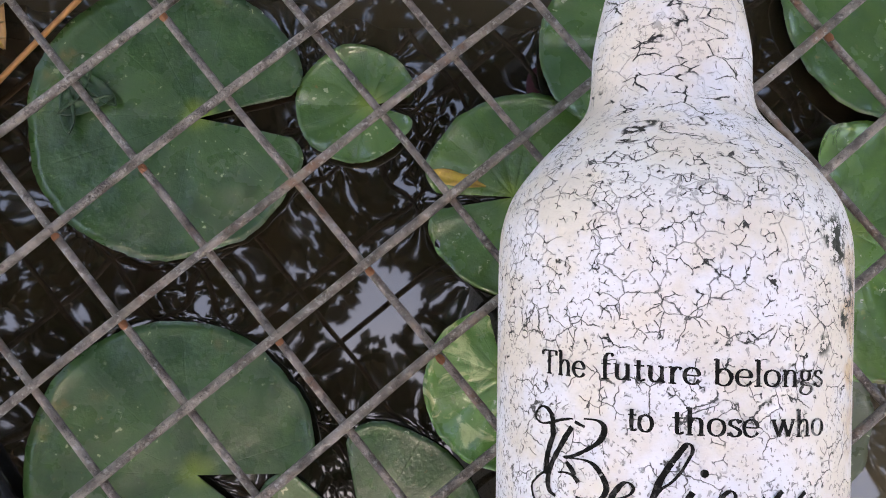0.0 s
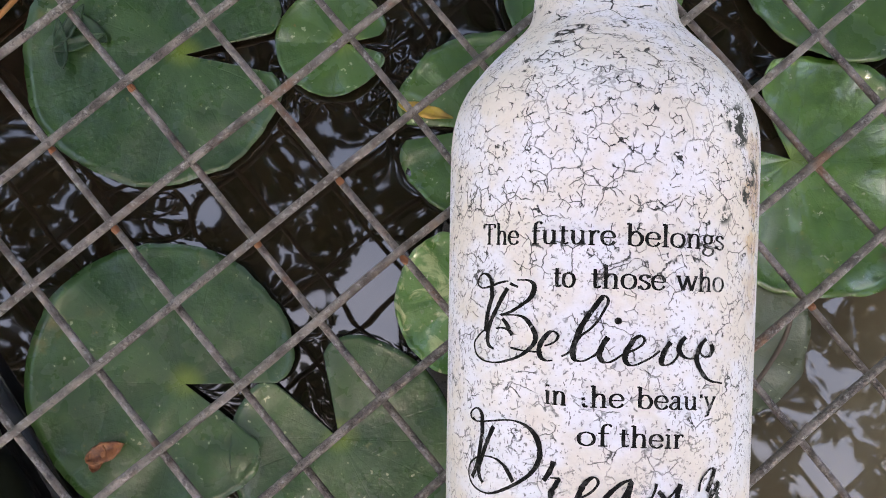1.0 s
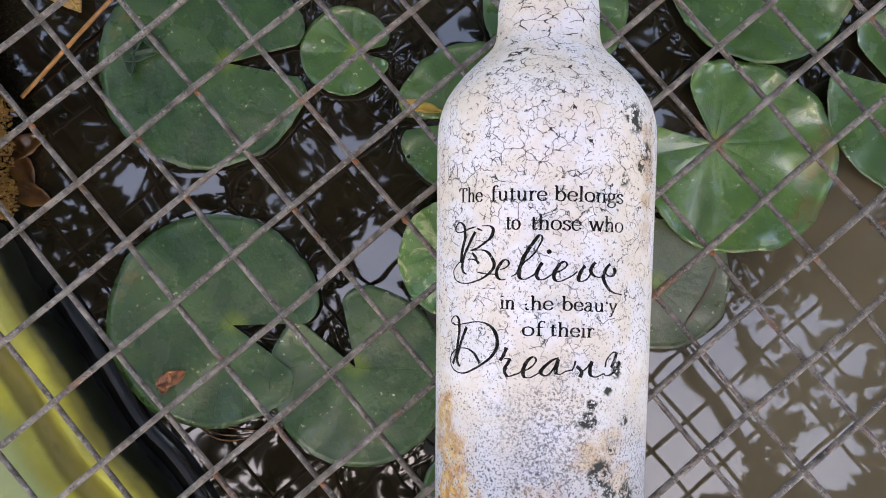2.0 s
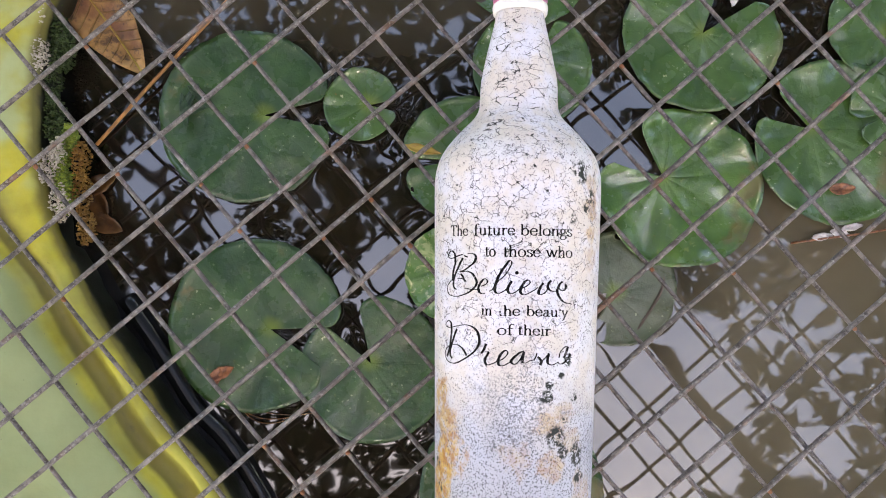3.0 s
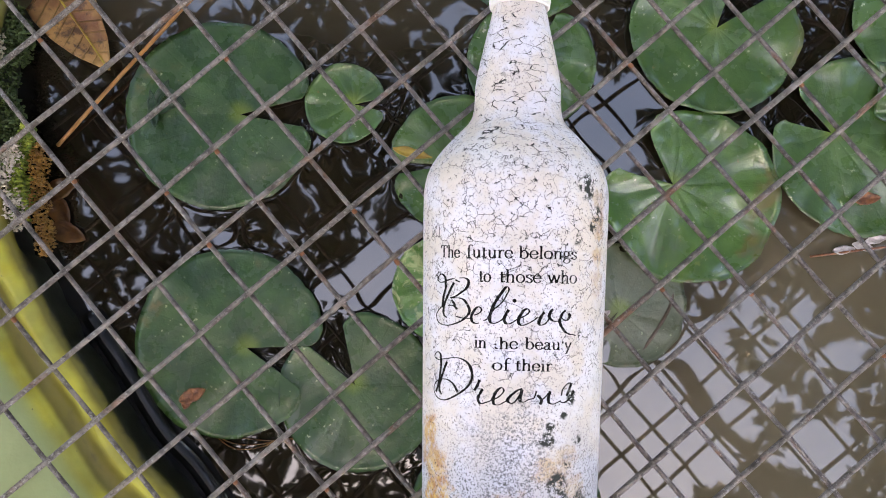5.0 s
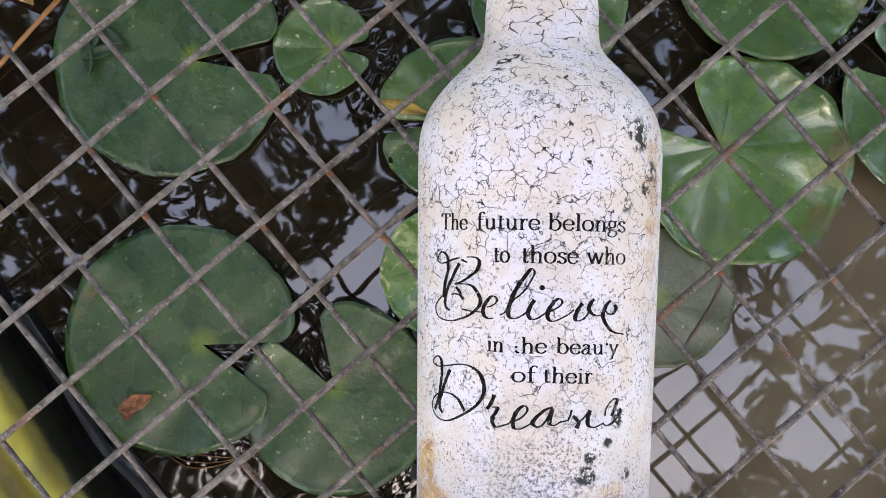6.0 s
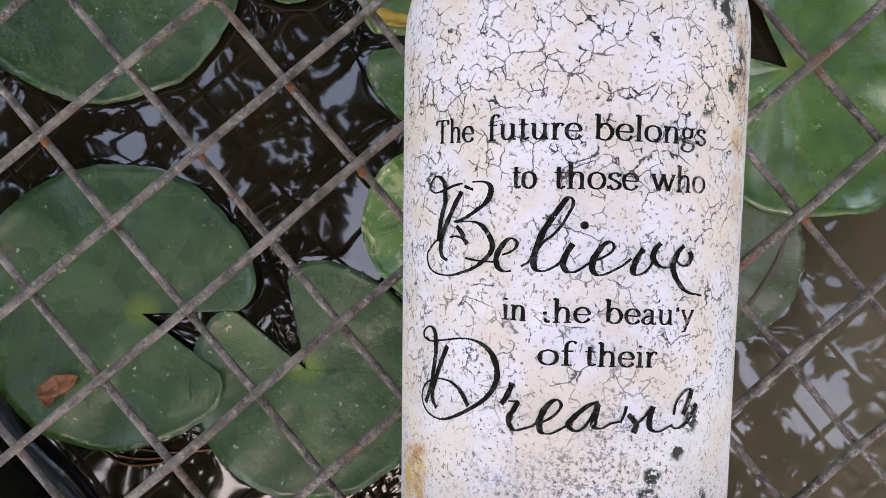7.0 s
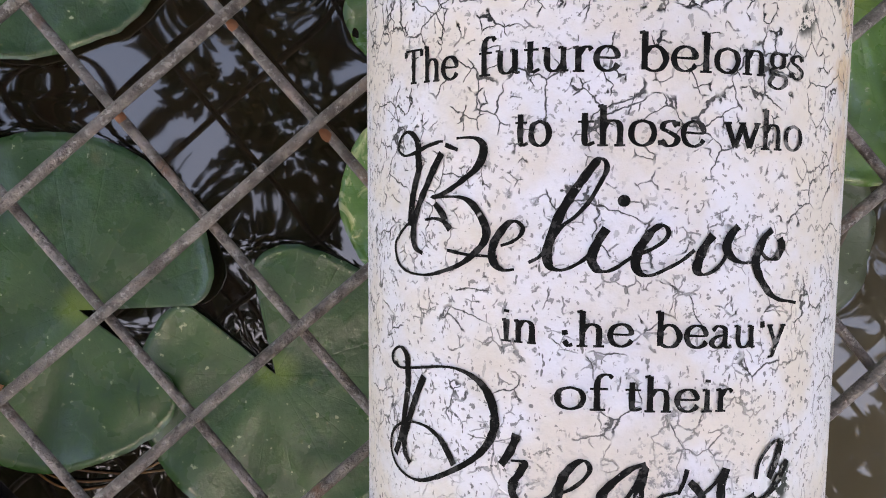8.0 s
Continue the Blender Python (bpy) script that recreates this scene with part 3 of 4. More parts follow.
# lettering, drawn with a pen that is thick on downstrokes
LETTERS = {
    "T": (1.35, "0.65,0 0.65,1.5|0.05,1.5 1.25,1.5|0.07,1.5 0.07,1.2|1.23,1.5 1.23,1.2|0.42,0 0.88,0"),
    "h": (1.15, "0.25,0 0.25,1.6|0.25,0.65 0.45,0.95 0.72,0.95 0.85,0.7 0.85,0|0.05,0 0.45,0|0.65,0 1.05,0|0.05,1.55 0.25,1.6"),
    "e": (0.98, "0.12,0.55 0.82,0.55 0.75,0.88 0.48,1 0.2,0.85 0.1,0.5 0.22,0.14 0.5,0.0 0.75,0.1 0.88,0.28"),
    "f": (0.72, "0.28,0 0.28,1.2 0.4,1.55 0.62,1.6 0.75,1.45|0.05,0.95 0.62,0.95|0.06,0 0.55,0"),
    "u": (1.15, "0.25,1 0.25,0.3 0.38,0.05 0.62,0.05 0.85,0.3|0.85,1 0.85,0|0.05,0.98 0.25,1|0.65,0.98 0.85,1|0.85,0.02 1.05,0.04"),
    "t": (0.70, "0.3,1.3 0.3,0.25 0.4,0.03 0.66,0.12|0.05,0.95 0.62,0.95"),
    "r": (0.80, "0.25,0 0.25,1|0.25,0.65 0.45,0.95 0.62,0.98 0.72,0.85|0.05,0 0.48,0|0.05,0.96 0.25,1"),
    "b": (1.12, "0.22,0.05 0.22,1.6|0.22,0.7 0.45,0.98 0.75,0.92 0.95,0.5 0.8,0.1 0.5,0 0.22,0.15|0.03,1.55 0.22,1.6"),
    "l": (0.58, "0.28,0 0.28,1.6|0.06,0 0.5,0|0.08,1.55 0.28,1.6"),
    "o": (1.06, "0.5,1 0.2,0.85 0.1,0.5 0.2,0.15 0.5,0 0.8,0.15 0.92,0.5 0.8,0.85 0.5,1"),
    "n": (1.15, "0.25,0 0.25,1|0.25,0.65 0.45,0.95 0.72,0.95 0.85,0.7 0.85,0|0.05,0 0.45,0|0.65,0 1.05,0|0.05,0.96 0.25,1"),
    "g": (1.05, "0.45,1 0.2,0.85 0.2,0.5 0.45,0.36 0.72,0.5 0.72,0.85 0.45,1|0.65,0.9 0.95,0.97|0.3,0.38 0.18,0.2 0.4,0.08 0.8,0.02 0.9,-0.25 0.6,-0.5 0.25,-0.45 0.1,-0.25 0.3,0.05"),
    "s": (0.82, "0.68,0.78 0.5,0.98 0.22,0.9 0.18,0.68 0.45,0.52 0.7,0.32 0.62,0.08 0.35,0 0.12,0.22|0.68,0.78 0.68,0.98|0.12,0.22 0.12,0.02"),
    "w": (1.50, "0.12,1 0.45,0.02|0.45,0.02 0.75,0.95|0.72,1 1.05,0.02|1.05,0.02 1.38,1|0,1 0.3,1|0.58,1 0.88,1|1.22,1 1.5,1"),
    "i": (0.58, "0.28,0 0.28,1|0.06,0 0.5,0|0.08,0.96 0.28,1|0.28,1.32 0.29,1.46"),
    "a": (1.00, "0.15,0.78 0.35,0.98 0.62,0.9 0.68,0.65 0.68,0.15 0.82,0.02 0.95,0.1|0.68,0.6 0.3,0.48 0.12,0.22 0.28,0.02 0.5,0.06 0.68,0.25"),
    "y": (1.10, "0.15,1 0.52,0.05|0.92,1 0.52,0.05 0.35,-0.4 0.12,-0.48|0.02,1 0.34,1|0.74,1 1.06,1"),
    # two letters of which little is left
    "*": (0.70, "0.3,0.72 0.33,0.50|0.30,0.24 0.44,0.02 0.60,0.08"),
    "^": (0.45, "0.22,1.2 0.24,0.9"),
}
def path_of(text):
    return [tuple(float(v) for v in pair.split(",")) for pair in text.split()]


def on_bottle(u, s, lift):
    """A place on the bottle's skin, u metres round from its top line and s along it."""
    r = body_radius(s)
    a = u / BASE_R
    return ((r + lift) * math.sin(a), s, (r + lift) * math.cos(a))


def pen(bm, points, thin, thick, lift, press=None):
    """Lay a flat ribbon of ink along points (u, s) on the bottle, thick where it runs along the bottle."""
    rows = []
    for k, p in enumerate(points):
        d = points[min(k + 1, len(points) - 1)] - points[max(k - 1, 0)]
        d = d.normalized() if d.length > 1e-9 else Vector((1, 0, 0))
        w = 0.5 * (thin + (thick - thin) * (press(d, k / (len(points) - 1)) if press else abs(d.y) ** 1.3))
        w *= 1 + 0.25 * noise.noise(p * 900)
        side = Vector((-d.y, d.x, 0)) * w
        rows.append([bm.verts.new(on_bottle(q.x, q.y, lift)) for q in (p + side, p - side)])
    for one, two in zip(rows, rows[1:]):
        bm.faces.new((one[0], one[1], two[1], two[0]))


def print_line(words):
    """A line of upright serif lettering: each word with its two ends round the bottle, the two ends of its foot line and its x-height."""
    bm = bmesh.new()
    count = 0
    for word, u0, u1, s0, s1, x_height in words:
        wide = sum(LETTERS[c][0] for c in word)
        at = 0.0
        for c in word:
            advance, strokes = LETTERS[c]
            for stroke in strokes.split("|"):
                run = path_of(stroke)
                pts = []
                for x, y in run:
                    f = (at + x) / wide
                    pts.append((u0 + f * (u1 - u0), s0 + f * (s1 - s0) + y * x_height, 0))
                pen(bm, spline(pts, 8 if len(run) > 2 else 6), 0.00028, 0.00076, 0.00012 + 0.000004 * (count % 9))
                count += 1
            at += advance
    says = " ".join(w[0] for w in words).replace("*", "t").replace("^", "t")
    part("lettering", bm, INK, bottle, "black serif lettering: " + says)


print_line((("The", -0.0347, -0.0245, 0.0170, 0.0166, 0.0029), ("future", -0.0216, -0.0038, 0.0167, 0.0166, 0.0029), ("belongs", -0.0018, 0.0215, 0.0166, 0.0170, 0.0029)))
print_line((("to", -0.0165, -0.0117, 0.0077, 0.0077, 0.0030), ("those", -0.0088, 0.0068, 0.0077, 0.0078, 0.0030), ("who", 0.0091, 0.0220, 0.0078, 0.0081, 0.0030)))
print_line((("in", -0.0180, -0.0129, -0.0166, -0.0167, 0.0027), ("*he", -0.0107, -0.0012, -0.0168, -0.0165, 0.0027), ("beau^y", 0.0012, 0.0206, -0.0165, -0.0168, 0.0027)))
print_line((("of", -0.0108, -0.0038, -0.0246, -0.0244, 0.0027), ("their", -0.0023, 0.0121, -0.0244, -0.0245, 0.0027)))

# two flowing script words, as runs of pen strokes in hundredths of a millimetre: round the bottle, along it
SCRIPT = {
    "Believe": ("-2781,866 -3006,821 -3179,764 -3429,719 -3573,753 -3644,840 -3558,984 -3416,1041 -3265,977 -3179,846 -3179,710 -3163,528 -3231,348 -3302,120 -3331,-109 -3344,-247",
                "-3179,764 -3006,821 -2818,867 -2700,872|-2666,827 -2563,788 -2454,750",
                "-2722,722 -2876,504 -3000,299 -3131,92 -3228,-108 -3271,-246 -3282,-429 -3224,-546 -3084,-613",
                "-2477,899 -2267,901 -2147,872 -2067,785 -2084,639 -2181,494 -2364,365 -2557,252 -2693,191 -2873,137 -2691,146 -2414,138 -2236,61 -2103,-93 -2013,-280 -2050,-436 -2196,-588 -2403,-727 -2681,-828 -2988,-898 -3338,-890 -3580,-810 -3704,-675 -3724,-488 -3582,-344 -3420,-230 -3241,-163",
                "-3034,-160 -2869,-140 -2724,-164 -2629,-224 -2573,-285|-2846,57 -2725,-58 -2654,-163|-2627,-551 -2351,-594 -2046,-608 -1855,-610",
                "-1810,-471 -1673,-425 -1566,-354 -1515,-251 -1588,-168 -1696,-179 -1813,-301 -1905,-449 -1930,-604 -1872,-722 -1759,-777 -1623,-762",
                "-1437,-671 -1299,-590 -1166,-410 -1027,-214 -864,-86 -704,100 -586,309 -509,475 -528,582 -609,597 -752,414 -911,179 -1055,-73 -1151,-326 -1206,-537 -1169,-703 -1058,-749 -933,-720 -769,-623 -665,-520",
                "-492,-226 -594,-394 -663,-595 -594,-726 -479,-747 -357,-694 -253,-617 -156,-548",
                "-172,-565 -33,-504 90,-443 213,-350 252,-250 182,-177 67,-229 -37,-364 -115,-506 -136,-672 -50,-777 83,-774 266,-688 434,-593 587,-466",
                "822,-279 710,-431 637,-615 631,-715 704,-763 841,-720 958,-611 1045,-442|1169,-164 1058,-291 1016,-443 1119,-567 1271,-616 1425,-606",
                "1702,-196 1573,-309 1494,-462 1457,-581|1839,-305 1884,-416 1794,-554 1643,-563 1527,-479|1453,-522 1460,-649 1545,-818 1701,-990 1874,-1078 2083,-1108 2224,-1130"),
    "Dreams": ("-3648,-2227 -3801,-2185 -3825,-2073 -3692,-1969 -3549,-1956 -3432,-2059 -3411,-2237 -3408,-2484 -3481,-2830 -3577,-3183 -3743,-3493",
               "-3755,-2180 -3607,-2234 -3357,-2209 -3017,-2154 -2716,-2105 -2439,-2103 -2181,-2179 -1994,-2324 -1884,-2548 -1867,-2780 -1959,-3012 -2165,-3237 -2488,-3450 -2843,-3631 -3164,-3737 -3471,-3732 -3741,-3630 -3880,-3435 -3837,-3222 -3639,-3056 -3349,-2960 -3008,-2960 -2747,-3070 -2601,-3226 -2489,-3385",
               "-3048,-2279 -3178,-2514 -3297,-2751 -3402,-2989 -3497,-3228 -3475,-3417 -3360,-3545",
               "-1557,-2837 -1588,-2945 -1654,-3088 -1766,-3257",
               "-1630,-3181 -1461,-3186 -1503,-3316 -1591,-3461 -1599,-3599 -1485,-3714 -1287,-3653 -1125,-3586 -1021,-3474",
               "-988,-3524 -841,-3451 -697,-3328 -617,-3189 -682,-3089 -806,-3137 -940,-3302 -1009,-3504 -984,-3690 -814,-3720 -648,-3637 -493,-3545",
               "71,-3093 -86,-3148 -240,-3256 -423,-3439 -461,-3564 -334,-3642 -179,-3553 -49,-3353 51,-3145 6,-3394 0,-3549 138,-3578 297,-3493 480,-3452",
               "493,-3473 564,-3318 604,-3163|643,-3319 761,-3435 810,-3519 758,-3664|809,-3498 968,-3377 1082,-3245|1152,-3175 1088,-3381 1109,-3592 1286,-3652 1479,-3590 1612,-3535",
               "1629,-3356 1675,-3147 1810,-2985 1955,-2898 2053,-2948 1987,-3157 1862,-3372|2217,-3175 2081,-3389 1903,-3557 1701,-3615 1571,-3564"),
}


def script(word):
    bm = bmesh.new()
    count = 0
    for letter in SCRIPT[word]:
        for stroke in letter.split("|"):
            pts = [(x * 1e-5, y * 1e-5, 0) for x, y in path_of(stroke)]
            pen(bm, spline(pts, 10), 0.00034, 0.00148, 0.00013 + 0.000004 * count, lambda d, f: max(0.85 * -d.y, 0.30 * abs(d.y)) ** 1.2)
            count += 1
    if word == "Believe":
        ring = [(-0.00296 + 0.00078 * math.cos(a), 0.00109 + 0.00074 * math.sin(a)) for a in (2 * math.pi * q / 14 for q in range(14))]
        bm.faces.new([bm.verts.new(on_bottle(u, along, 0.00022)) for u, along in ring])
    part("lettering", bm, INK, bottle, "flowing black script word: " + word)


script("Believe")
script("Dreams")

# ---- fallen leaves, twigs and clutter on the water and the rim ----
def flat_leaf(name, x, y, z, length, width, turn, material, curl, seed, label, category):
    """A dry leaf: pointed oval, folded along its midrib and curled."""
    bm = bmesh.new()
    rows = []
    n = 18
    for k in range(n + 1):
        f = k / n
        half = 0.5 * width * math.sin(math.pi * f ** 0.85) ** 0.8 + 0.0002
        row = []
        for q in (-1.0, -0.66, -0.33, 0.0, 0.33, 0.66, 1.0):
            px, py = (f - 0.5) * length, q * half * (1 + 0.12 * noise.noise((f * 6, q * 2, seed)))
            h = curl * length * ((2 * f - 1) ** 2) * 0.5 + abs(q) * half * (0.3 + curl) + 0.0015 * noise.noise((f * 5, q * 2, seed + 3))
            row.append(bm.verts.new((px, py, h)))
        rows.append(row)
    for one, two in zip(rows, rows[1:]):
        for q in range(6):
            bm.faces.new((one[q], one[q + 1], two[q + 1], two[q]))
    ob = part(name, bm, material)
    thick = ob.modifiers.new("thickness", "SOLIDIFY")
    thick.thickness = 0.0004
    ob.matrix_world = pose(x, y, z, 0, 0, turn)
    return tagged(ob, label, category)


leaf = flat_leaf("fallen_leaf", -0.236, 0.157, WATER + 0.004, 0.085, 0.034, -52, BROWN_LEAF, 0.10, 1, "dry brown mottled leaf fallen on the water", "fallen leaf")
bm = bmesh.new()
tube(bm, spline([(-0.042, 0, 0.004), (0, 0.0003, 0.0016), (0.042, -0.0004, 0.004)], 8), 0.0006, 6)
part("midrib", bm, YELLOW, leaf)
flat_leaf("leaf_shred", -0.157, -0.052, WATER + 0.006, 0.015, 0.0065, 25, RED_LEAF, 0.35, 4, "curled red-brown leaf shred lying on a lily pad", "leaf shred")
flat_leaf("leaf_shred", -0.160, -0.054, WATER + 0.006, 0.011, 0.005, 75, RED_LEAF, 0.3, 6, "curled red-brown leaf shred lying on a lily pad", "leaf shred")
flat_leaf("yellow_leaf", -0.043, 0.082, WATER + 0.004, 0.022, 0.005, -12, YELLOW, 0.1, 8, "small yellowed leaf strip beside a lily pad", "fallen leaf")
flat_leaf("leaf_shred", 0.206, 0.062, WATER + 0.006, 0.016, 0.007, 5, RED_LEAF, 0.3, 11, "curled red-brown leaf shred lying on a lily pad", "leaf shred")
for x, y, turn, k in ((0.196, 0.034, 8, 12), (0.207, 0.036, -10, 13), (0.214, 0.040, 12, 14), (0.150, 0.186, 30, 15), (0.146, 0.180, 70, 16), (0.062, -0.006, 40, 17)):
    flat_leaf("pale_flake", x, y, WATER + 0.002, 0.0125, 0.0042, turn, SHELL, 0.15, k, "pale pinkish flake of debris floating on the water", "debris")


# leaf shapes added in place of orange-brown stone and algae
for x, y, turn, k in ((-0.236, 0.046, -60, 31), (-0.231, 0.034, -20, 32), (-0.236, 0.058, 30, 33)):
    flat_leaf("sodden_leaf", x, y, WATER + 0.001, 0.022, 0.011, turn, SODDEN, 0.12, k, "leaf-shaped stand-in for orange-brown stone and algae at the pond wall", "fallen leaf")
for x, y, turn, k in ((-0.183, 0.110, 60, 41), (-0.179, 0.104, 20, 42), (-0.186, 0.103, 100, 43), (-0.176, 0.111, 140, 44)):
    flat_leaf("weed_sprig", x, y, WATER + 0.006, 0.021, 0.0052, turn, WEED, 0.12, k, "dark green weed blade lying on a lily pad", "weed")


def stalk(points, r, material, label):
    bm = bmesh.new()
    tube(bm, spline(points, 8), r, 6)
    return tagged(part("twig", bm, material), label, "twig")


stalk([(-0.239, 0.082, WATER + 0.002), (-0.209, 0.116, WATER + 0.006), (-0.181, 0.148, WATER + 0.008), (-0.147, 0.188, WATER + 0.010), (-0.118, 0.229, WATER + 0.008)], 0.0011, TWIG, "long thin orange-brown stalk floating at the surface")
stalk([(0.178, 0.030, WATER + 0.001), (0.205, 0.034, WATER + 0.003), (0.235, 0.039, WATER + 0.002), (0.275, 0.049, WATER + 0.001)], 0.0007, RED_LEAF, "thin dark red twig floating at the surface")
stalk([(0.104, 0.020, WATER - 0.001), (0.100, 0.000, WATER + 0.001), (0.088, -0.020, WATER + 0.0005), (0.082, -0.028, WATER - 0.001)], 0.0010, BARK, "dark bent twig at a lily pad's edge")
for bend in (-0.002, 0.0015, 0.004):
    stalk([(-0.152, -0.071 + bend * 0.5, WATER + 0.0004), (-0.136, -0.0765 - bend, WATER + 0.0012), (-0.118, -0.077 - bend * 0.4, WATER + 0.0010), (-0.104, -0.073 + bend, WATER + 0.0004)], 0.0004, SODDEN, "thin brown root fibre floating beside a lily pad")

bm = bmesh.new()
hose_line = [Vector((p.x + 0.0065, p.y + 0.0045, WATER + 0.002)) for p in spline([(x, y, 0) for x, y in EDGE[1:7]], 8)]
tube(bm, hose_line, 0.0055, 14)
tagged(part("hose", bm, HOSE), "wet black rubber hose along the pond wall", "hose")


def moss_clump(x, y, z, size, material, seed, name, label, category, count, lump=0.0019):
    """A cushion of many small lumps."""
    rnd = random.Random(seed)
    bm = bmesh.new()
    for _ in range(count):
        a, d = rnd.uniform(0, 2 * math.pi), size * math.sqrt(rnd.random())
        r = rnd.uniform(0.25, 1.0) * lump
        m = Matrix.LocRotScale((d * 0.55 * math.cos(a), d * 1.3 * math.sin(a), rnd.uniform(-0.006, 0.003) - 0.2 * d), Euler((rnd.random() * 3, rnd.random() * 3, 0)), (r * rnd.uniform(0.7, 2.0), r * rnd.uniform(0.5, 1.2), r * 0.7))
        bmesh.ops.create_icosphere(bm, subdivisions=1, radius=1.0, matrix=m)
    ob = part(name, bm, material)
    ob.location = (x, y, z)
    return tagged(ob, label, category)


for x, y, size, k in ((-0.262, 0.150, 0.013, 1), (-0.262, 0.118, 0.013, 2), (-0.258, 0.182, 0.013, 3), (-0.257, 0.092, 0.011, 4), (-0.254, 0.135, 0.010, 16)):
    moss_clump(x, y, -0.056, size, DARK_MOSS, k, "moss", "dark wet green moss growing on the pond's inner edge", "moss", 520, 0.0013)
for x, y, size, k in ((-0.248, 0.050, 0.011, 5), (-0.251, 0.066, 0.009, 9), (-0.246, 0.082, 0.006, 17)):
    moss_clump(x, y, -0.053, size, MOSS, k, "moss", "bright green moss tuft on the pond's inner edge", "moss", 300, 0.0015)
for x, y, size, k in ((-0.256, 0.064, 0.009, 6), (-0.249, 0.044, 0.009, 7), (-0.251, 0.072, 0.007, 10), (-0.266, 0.157, 0.008, 8), (-0.265, 0.130, 0.008, 11), (-0.266, 0.180, 0.008, 12)):
    moss_clump(x, y, -0.050, size, CRUST, k, "lime_crust", "pale lime crust flaking on the pond's edge", "crust", 420, 0.0010)
for x, y, size, k in ((-0.241, 0.069, 0.009, 13), (-0.240, 0.050, 0.010, 14), (-0.236, 0.030, 0.008, 15)):
    moss_clump(x, y, -0.057, size, OCHRE_CRUST, k, "algae_crust", "orange-brown algae crust on the pond wall", "crust", 420, 0.0010)

# ---- a tree overhead, mirrored in the water, and unseen trees added round the pond ----
def leaf_cloud(count, place, keep, size, seed):
    """Many small folded leaves as one mesh."""
    rnd = np.random.RandomState(seed)
    verts, faces = [], []
    made = 0
    while made < count:
        p = place(rnd)
        if not keep(p):
            continue
        u = Vector(rnd.normal(size=3)) * 1.0
        u.z *= 0.5
        u.normalize()
        v = u.cross(Vector((rnd.normal() * 0.5, rnd.normal() * 0.5, 1))).normalized()
        long, wide = size * rnd.uniform(0.6, 1.3), size * rnd.uniform(0.22, 0.36)
        b = len(verts)
        verts += [p - u * long * 0.5, p + v * wide - u * 0.05 * long, p + u * long * 0.5, p - v * wide - u * 0.05 * long]
        faces += [(b, b + 1, b + 2), (b, b + 2, b + 3)]
        made += 1
    me = bpy.data.meshes.new("crown")
    me.from_pydata([tuple(v) for v in verts], [], faces)
    me.materials.append(LEAF)
    return me


def tree(x, y, me, trunk_top, limbs, label):
    root = tagged(new("tree"), label, "tree", "trees round the pond")
    root.location = (x, y, -0.42)
    bm = bmesh.new()
    tube(bm, spline([(0, 0, -0.05), (0.05, 0.02, trunk_top * 0.5), (0.0, 0.05, trunk_top)], 6), [0.16 - 0.006 * k for k in range(13)], 12)
    part("trunk", bm, BARK, root)
    for dx, dy, dz in limbs:
        bm = bmesh.new()
        run = spline([(0, 0.05, trunk_top - 0.1), (dx * 0.4, dy * 0.4, trunk_top + dz * 0.6), (dx, dy, trunk_top + dz)], 6)
        tube(bm, run, [0.075 - 0.0055 * k for k in range(len(run))], 8)
        part("limb", bm, BARK, root)
    crown = new("crown", me)
    crown.parent = root
    return root


OVER_X, OVER_Y = -2.2, 1.6


def over_place(rnd):
    a, d = rnd.uniform(0, 2 * math.pi), 5.2 * math.sqrt(rnd.random_sample())
    return Vector((d * math.cos(a) - OVER_X, d * math.sin(a) - OVER_Y, 0.42 + 2.6 + rnd.uniform(0, 1.3) + 0.5 * noise.noise((d, a, 0))))


# the openings in the crown, as slopes from the zenith and half widths
# the last two lie out of view, added to let light in sideways
GAPS = ((0.22, -0.12, 0.20, 0.16), (0.515, -0.175, 0.050, 0.048), (0.215, 0.255, 0.075, 0.075), (-0.085, 0.060, 0.050, 0.050), (-0.42, 0.20, 0.050, 0.050),
        (0.36, -0.03, 0.05, 0.05), (-1.05, 0.15, 0.30, 0.36), (1.25, -0.05, 0.20, 0.28))


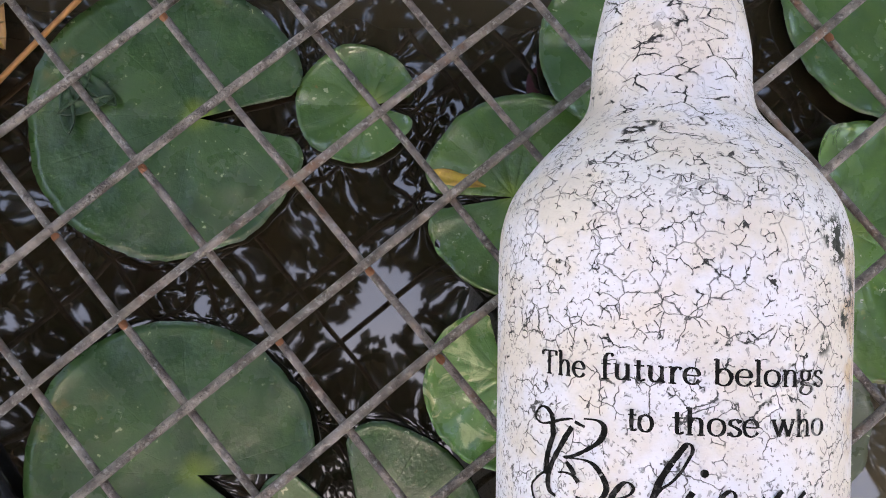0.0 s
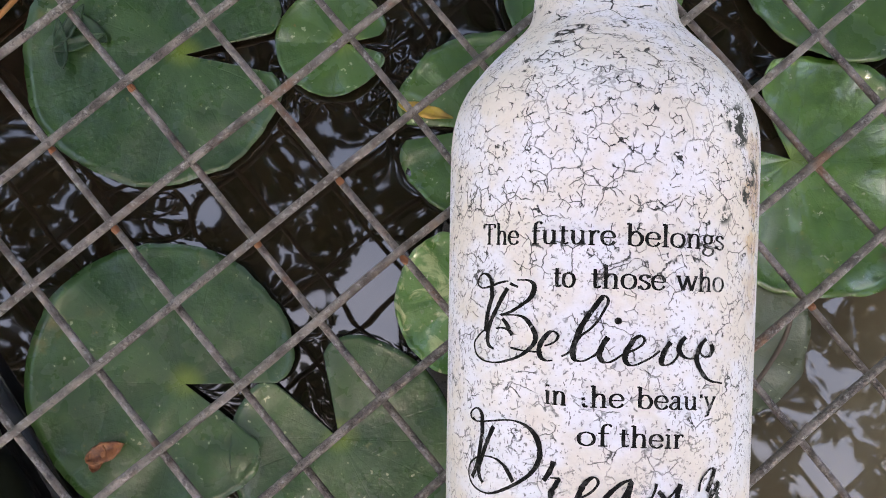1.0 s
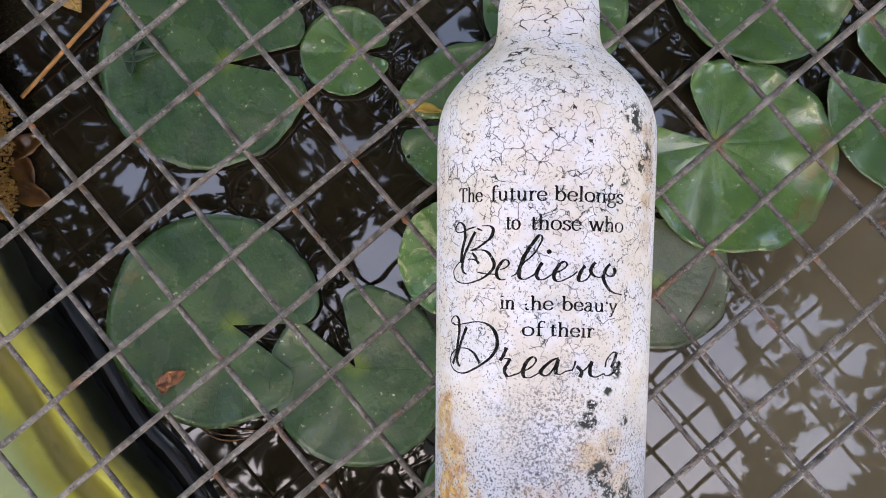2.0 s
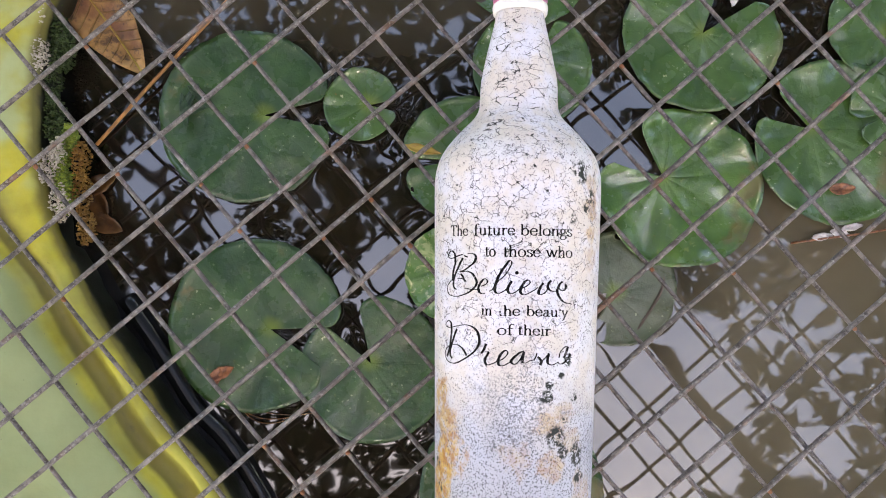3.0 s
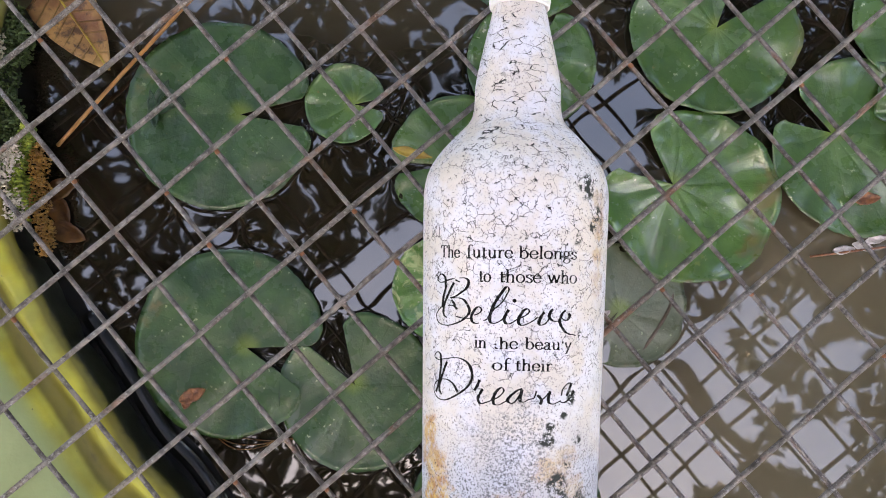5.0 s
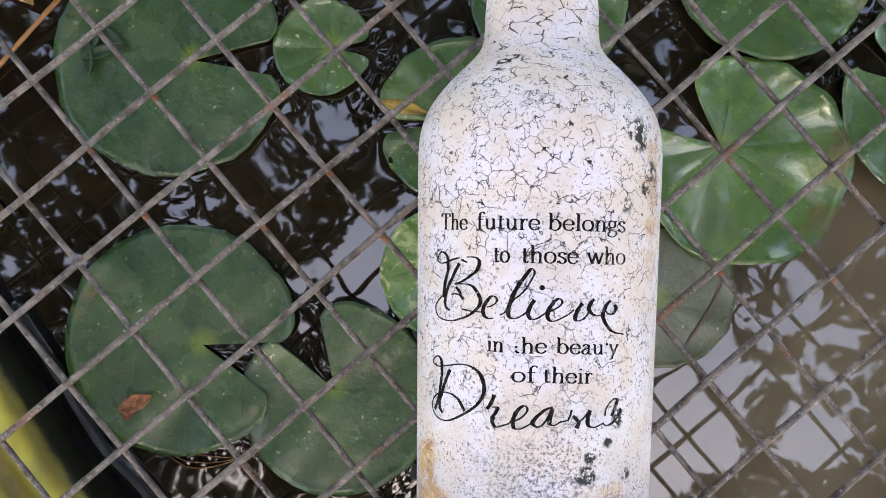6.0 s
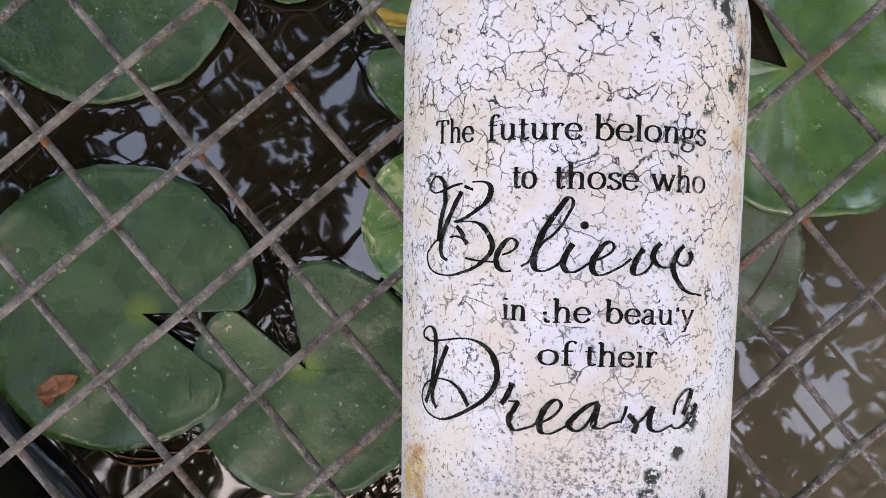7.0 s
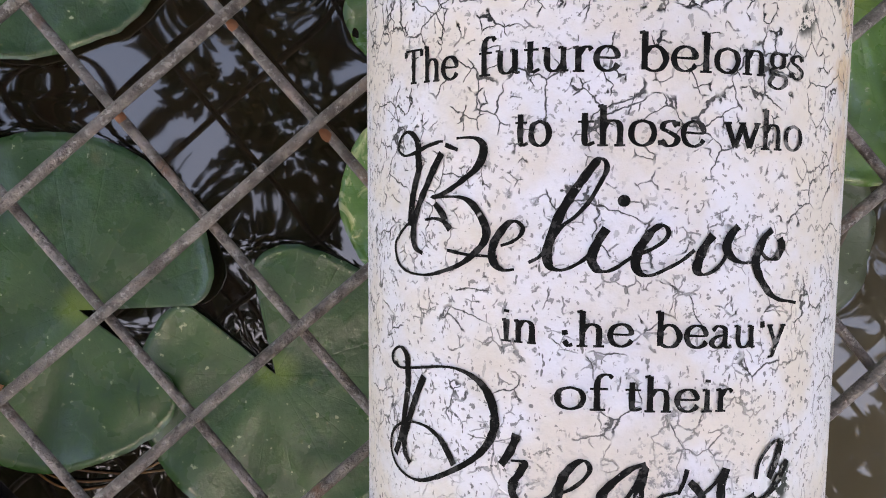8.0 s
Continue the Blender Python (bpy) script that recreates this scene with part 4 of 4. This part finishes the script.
def over_keep(p):
    """Leave the gap in the crown through which the sky shows, ragged at its edge, and small chinks elsewhere."""
    h = p.z - 0.42 - WATER
    sx, sy = (p.x + OVER_X) / h, (p.y + OVER_Y) / h
    rag = 0.16 * noise.noise((sx * 7, sy * 7, 1.0)) + 0.10 * noise.noise((sx * 19, sy * 19, 2.0))
    for gx, gy, rx, ry in GAPS:
        if ((sx - gx) / rx) ** 2 + ((sy - gy) / ry) ** 2 < 1.0 + 3.0 * rag:
            return False
    if ((sx - 0.47) / 0.12) ** 2 + ((sy + 0.07) / 0.13) ** 2 < 1.0 and noise.noise((sx * 26, sy * 26, 8.0)) + 0.5 * noise.noise((sx * 60, sy * 60, 9.0)) < -0.06:
        return False
    chink = -0.50 if 0.5 * sx + sy > -0.10 else -0.75
    return noise.noise((sx * 11, sy * 11, 5.0)) + 0.25 * noise.noise((sx * 30, sy * 30, 6.0)) > chink


crown_over = leaf_cloud(115000, over_place, over_keep, 0.085, 3)
over_tree = tree(OVER_X, OVER_Y, crown_over, 2.6, ((1.2, -1.3, 0.6), (2.2, 0.4, 0.7), (-1.0, 0.9, 0.5), (0.2, 1.6, 0.6), (1.9, -2.6, 0.7)), "broad leafy tree whose crown hangs over the pond")
bm = bmesh.new()
tube(bm, spline([(0.3 - OVER_X, 0.48 - OVER_Y, 3.45), (0.84 - OVER_X, -0.06 - OVER_Y, 3.42), (1.15 - OVER_X, -0.39 - OVER_Y, 3.43), (1.75 - OVER_X, -1.05 - OVER_Y, 3.40)], 6), 0.033, 10)
part("limb", bm, BARK, over_tree)
# unseen trees, added to hold back sky light near the horizon
crown_side = leaf_cloud(16000, lambda rnd: Vector(rnd.normal(size=3)).normalized() * (2.0 * rnd.random_sample() ** 0.3) * 1.0 + Vector((0, 0, 2.7)), lambda p: noise.noise(p * 1.3) > -0.25, 0.16, 9)
side_tree = tree(7.0, 0.0, crown_side, 1.8, ((0.7, 0.5, 0.8), (-0.8, 0.4, 0.9), (0.1, -0.9, 0.8)), "unseen leafy tree added beyond the pond to block low sky")
for k, (a, d) in enumerate(((40, 6.8), (85, 7.2), (128, 6.5), (172, 7.3), (215, 6.6), (262, 7.0), (310, 6.7))):
    copy_thing(side_tree, pose(d * math.cos(radians(a)), d * math.sin(radians(a)), -0.42, 0, 0, 47 * k))
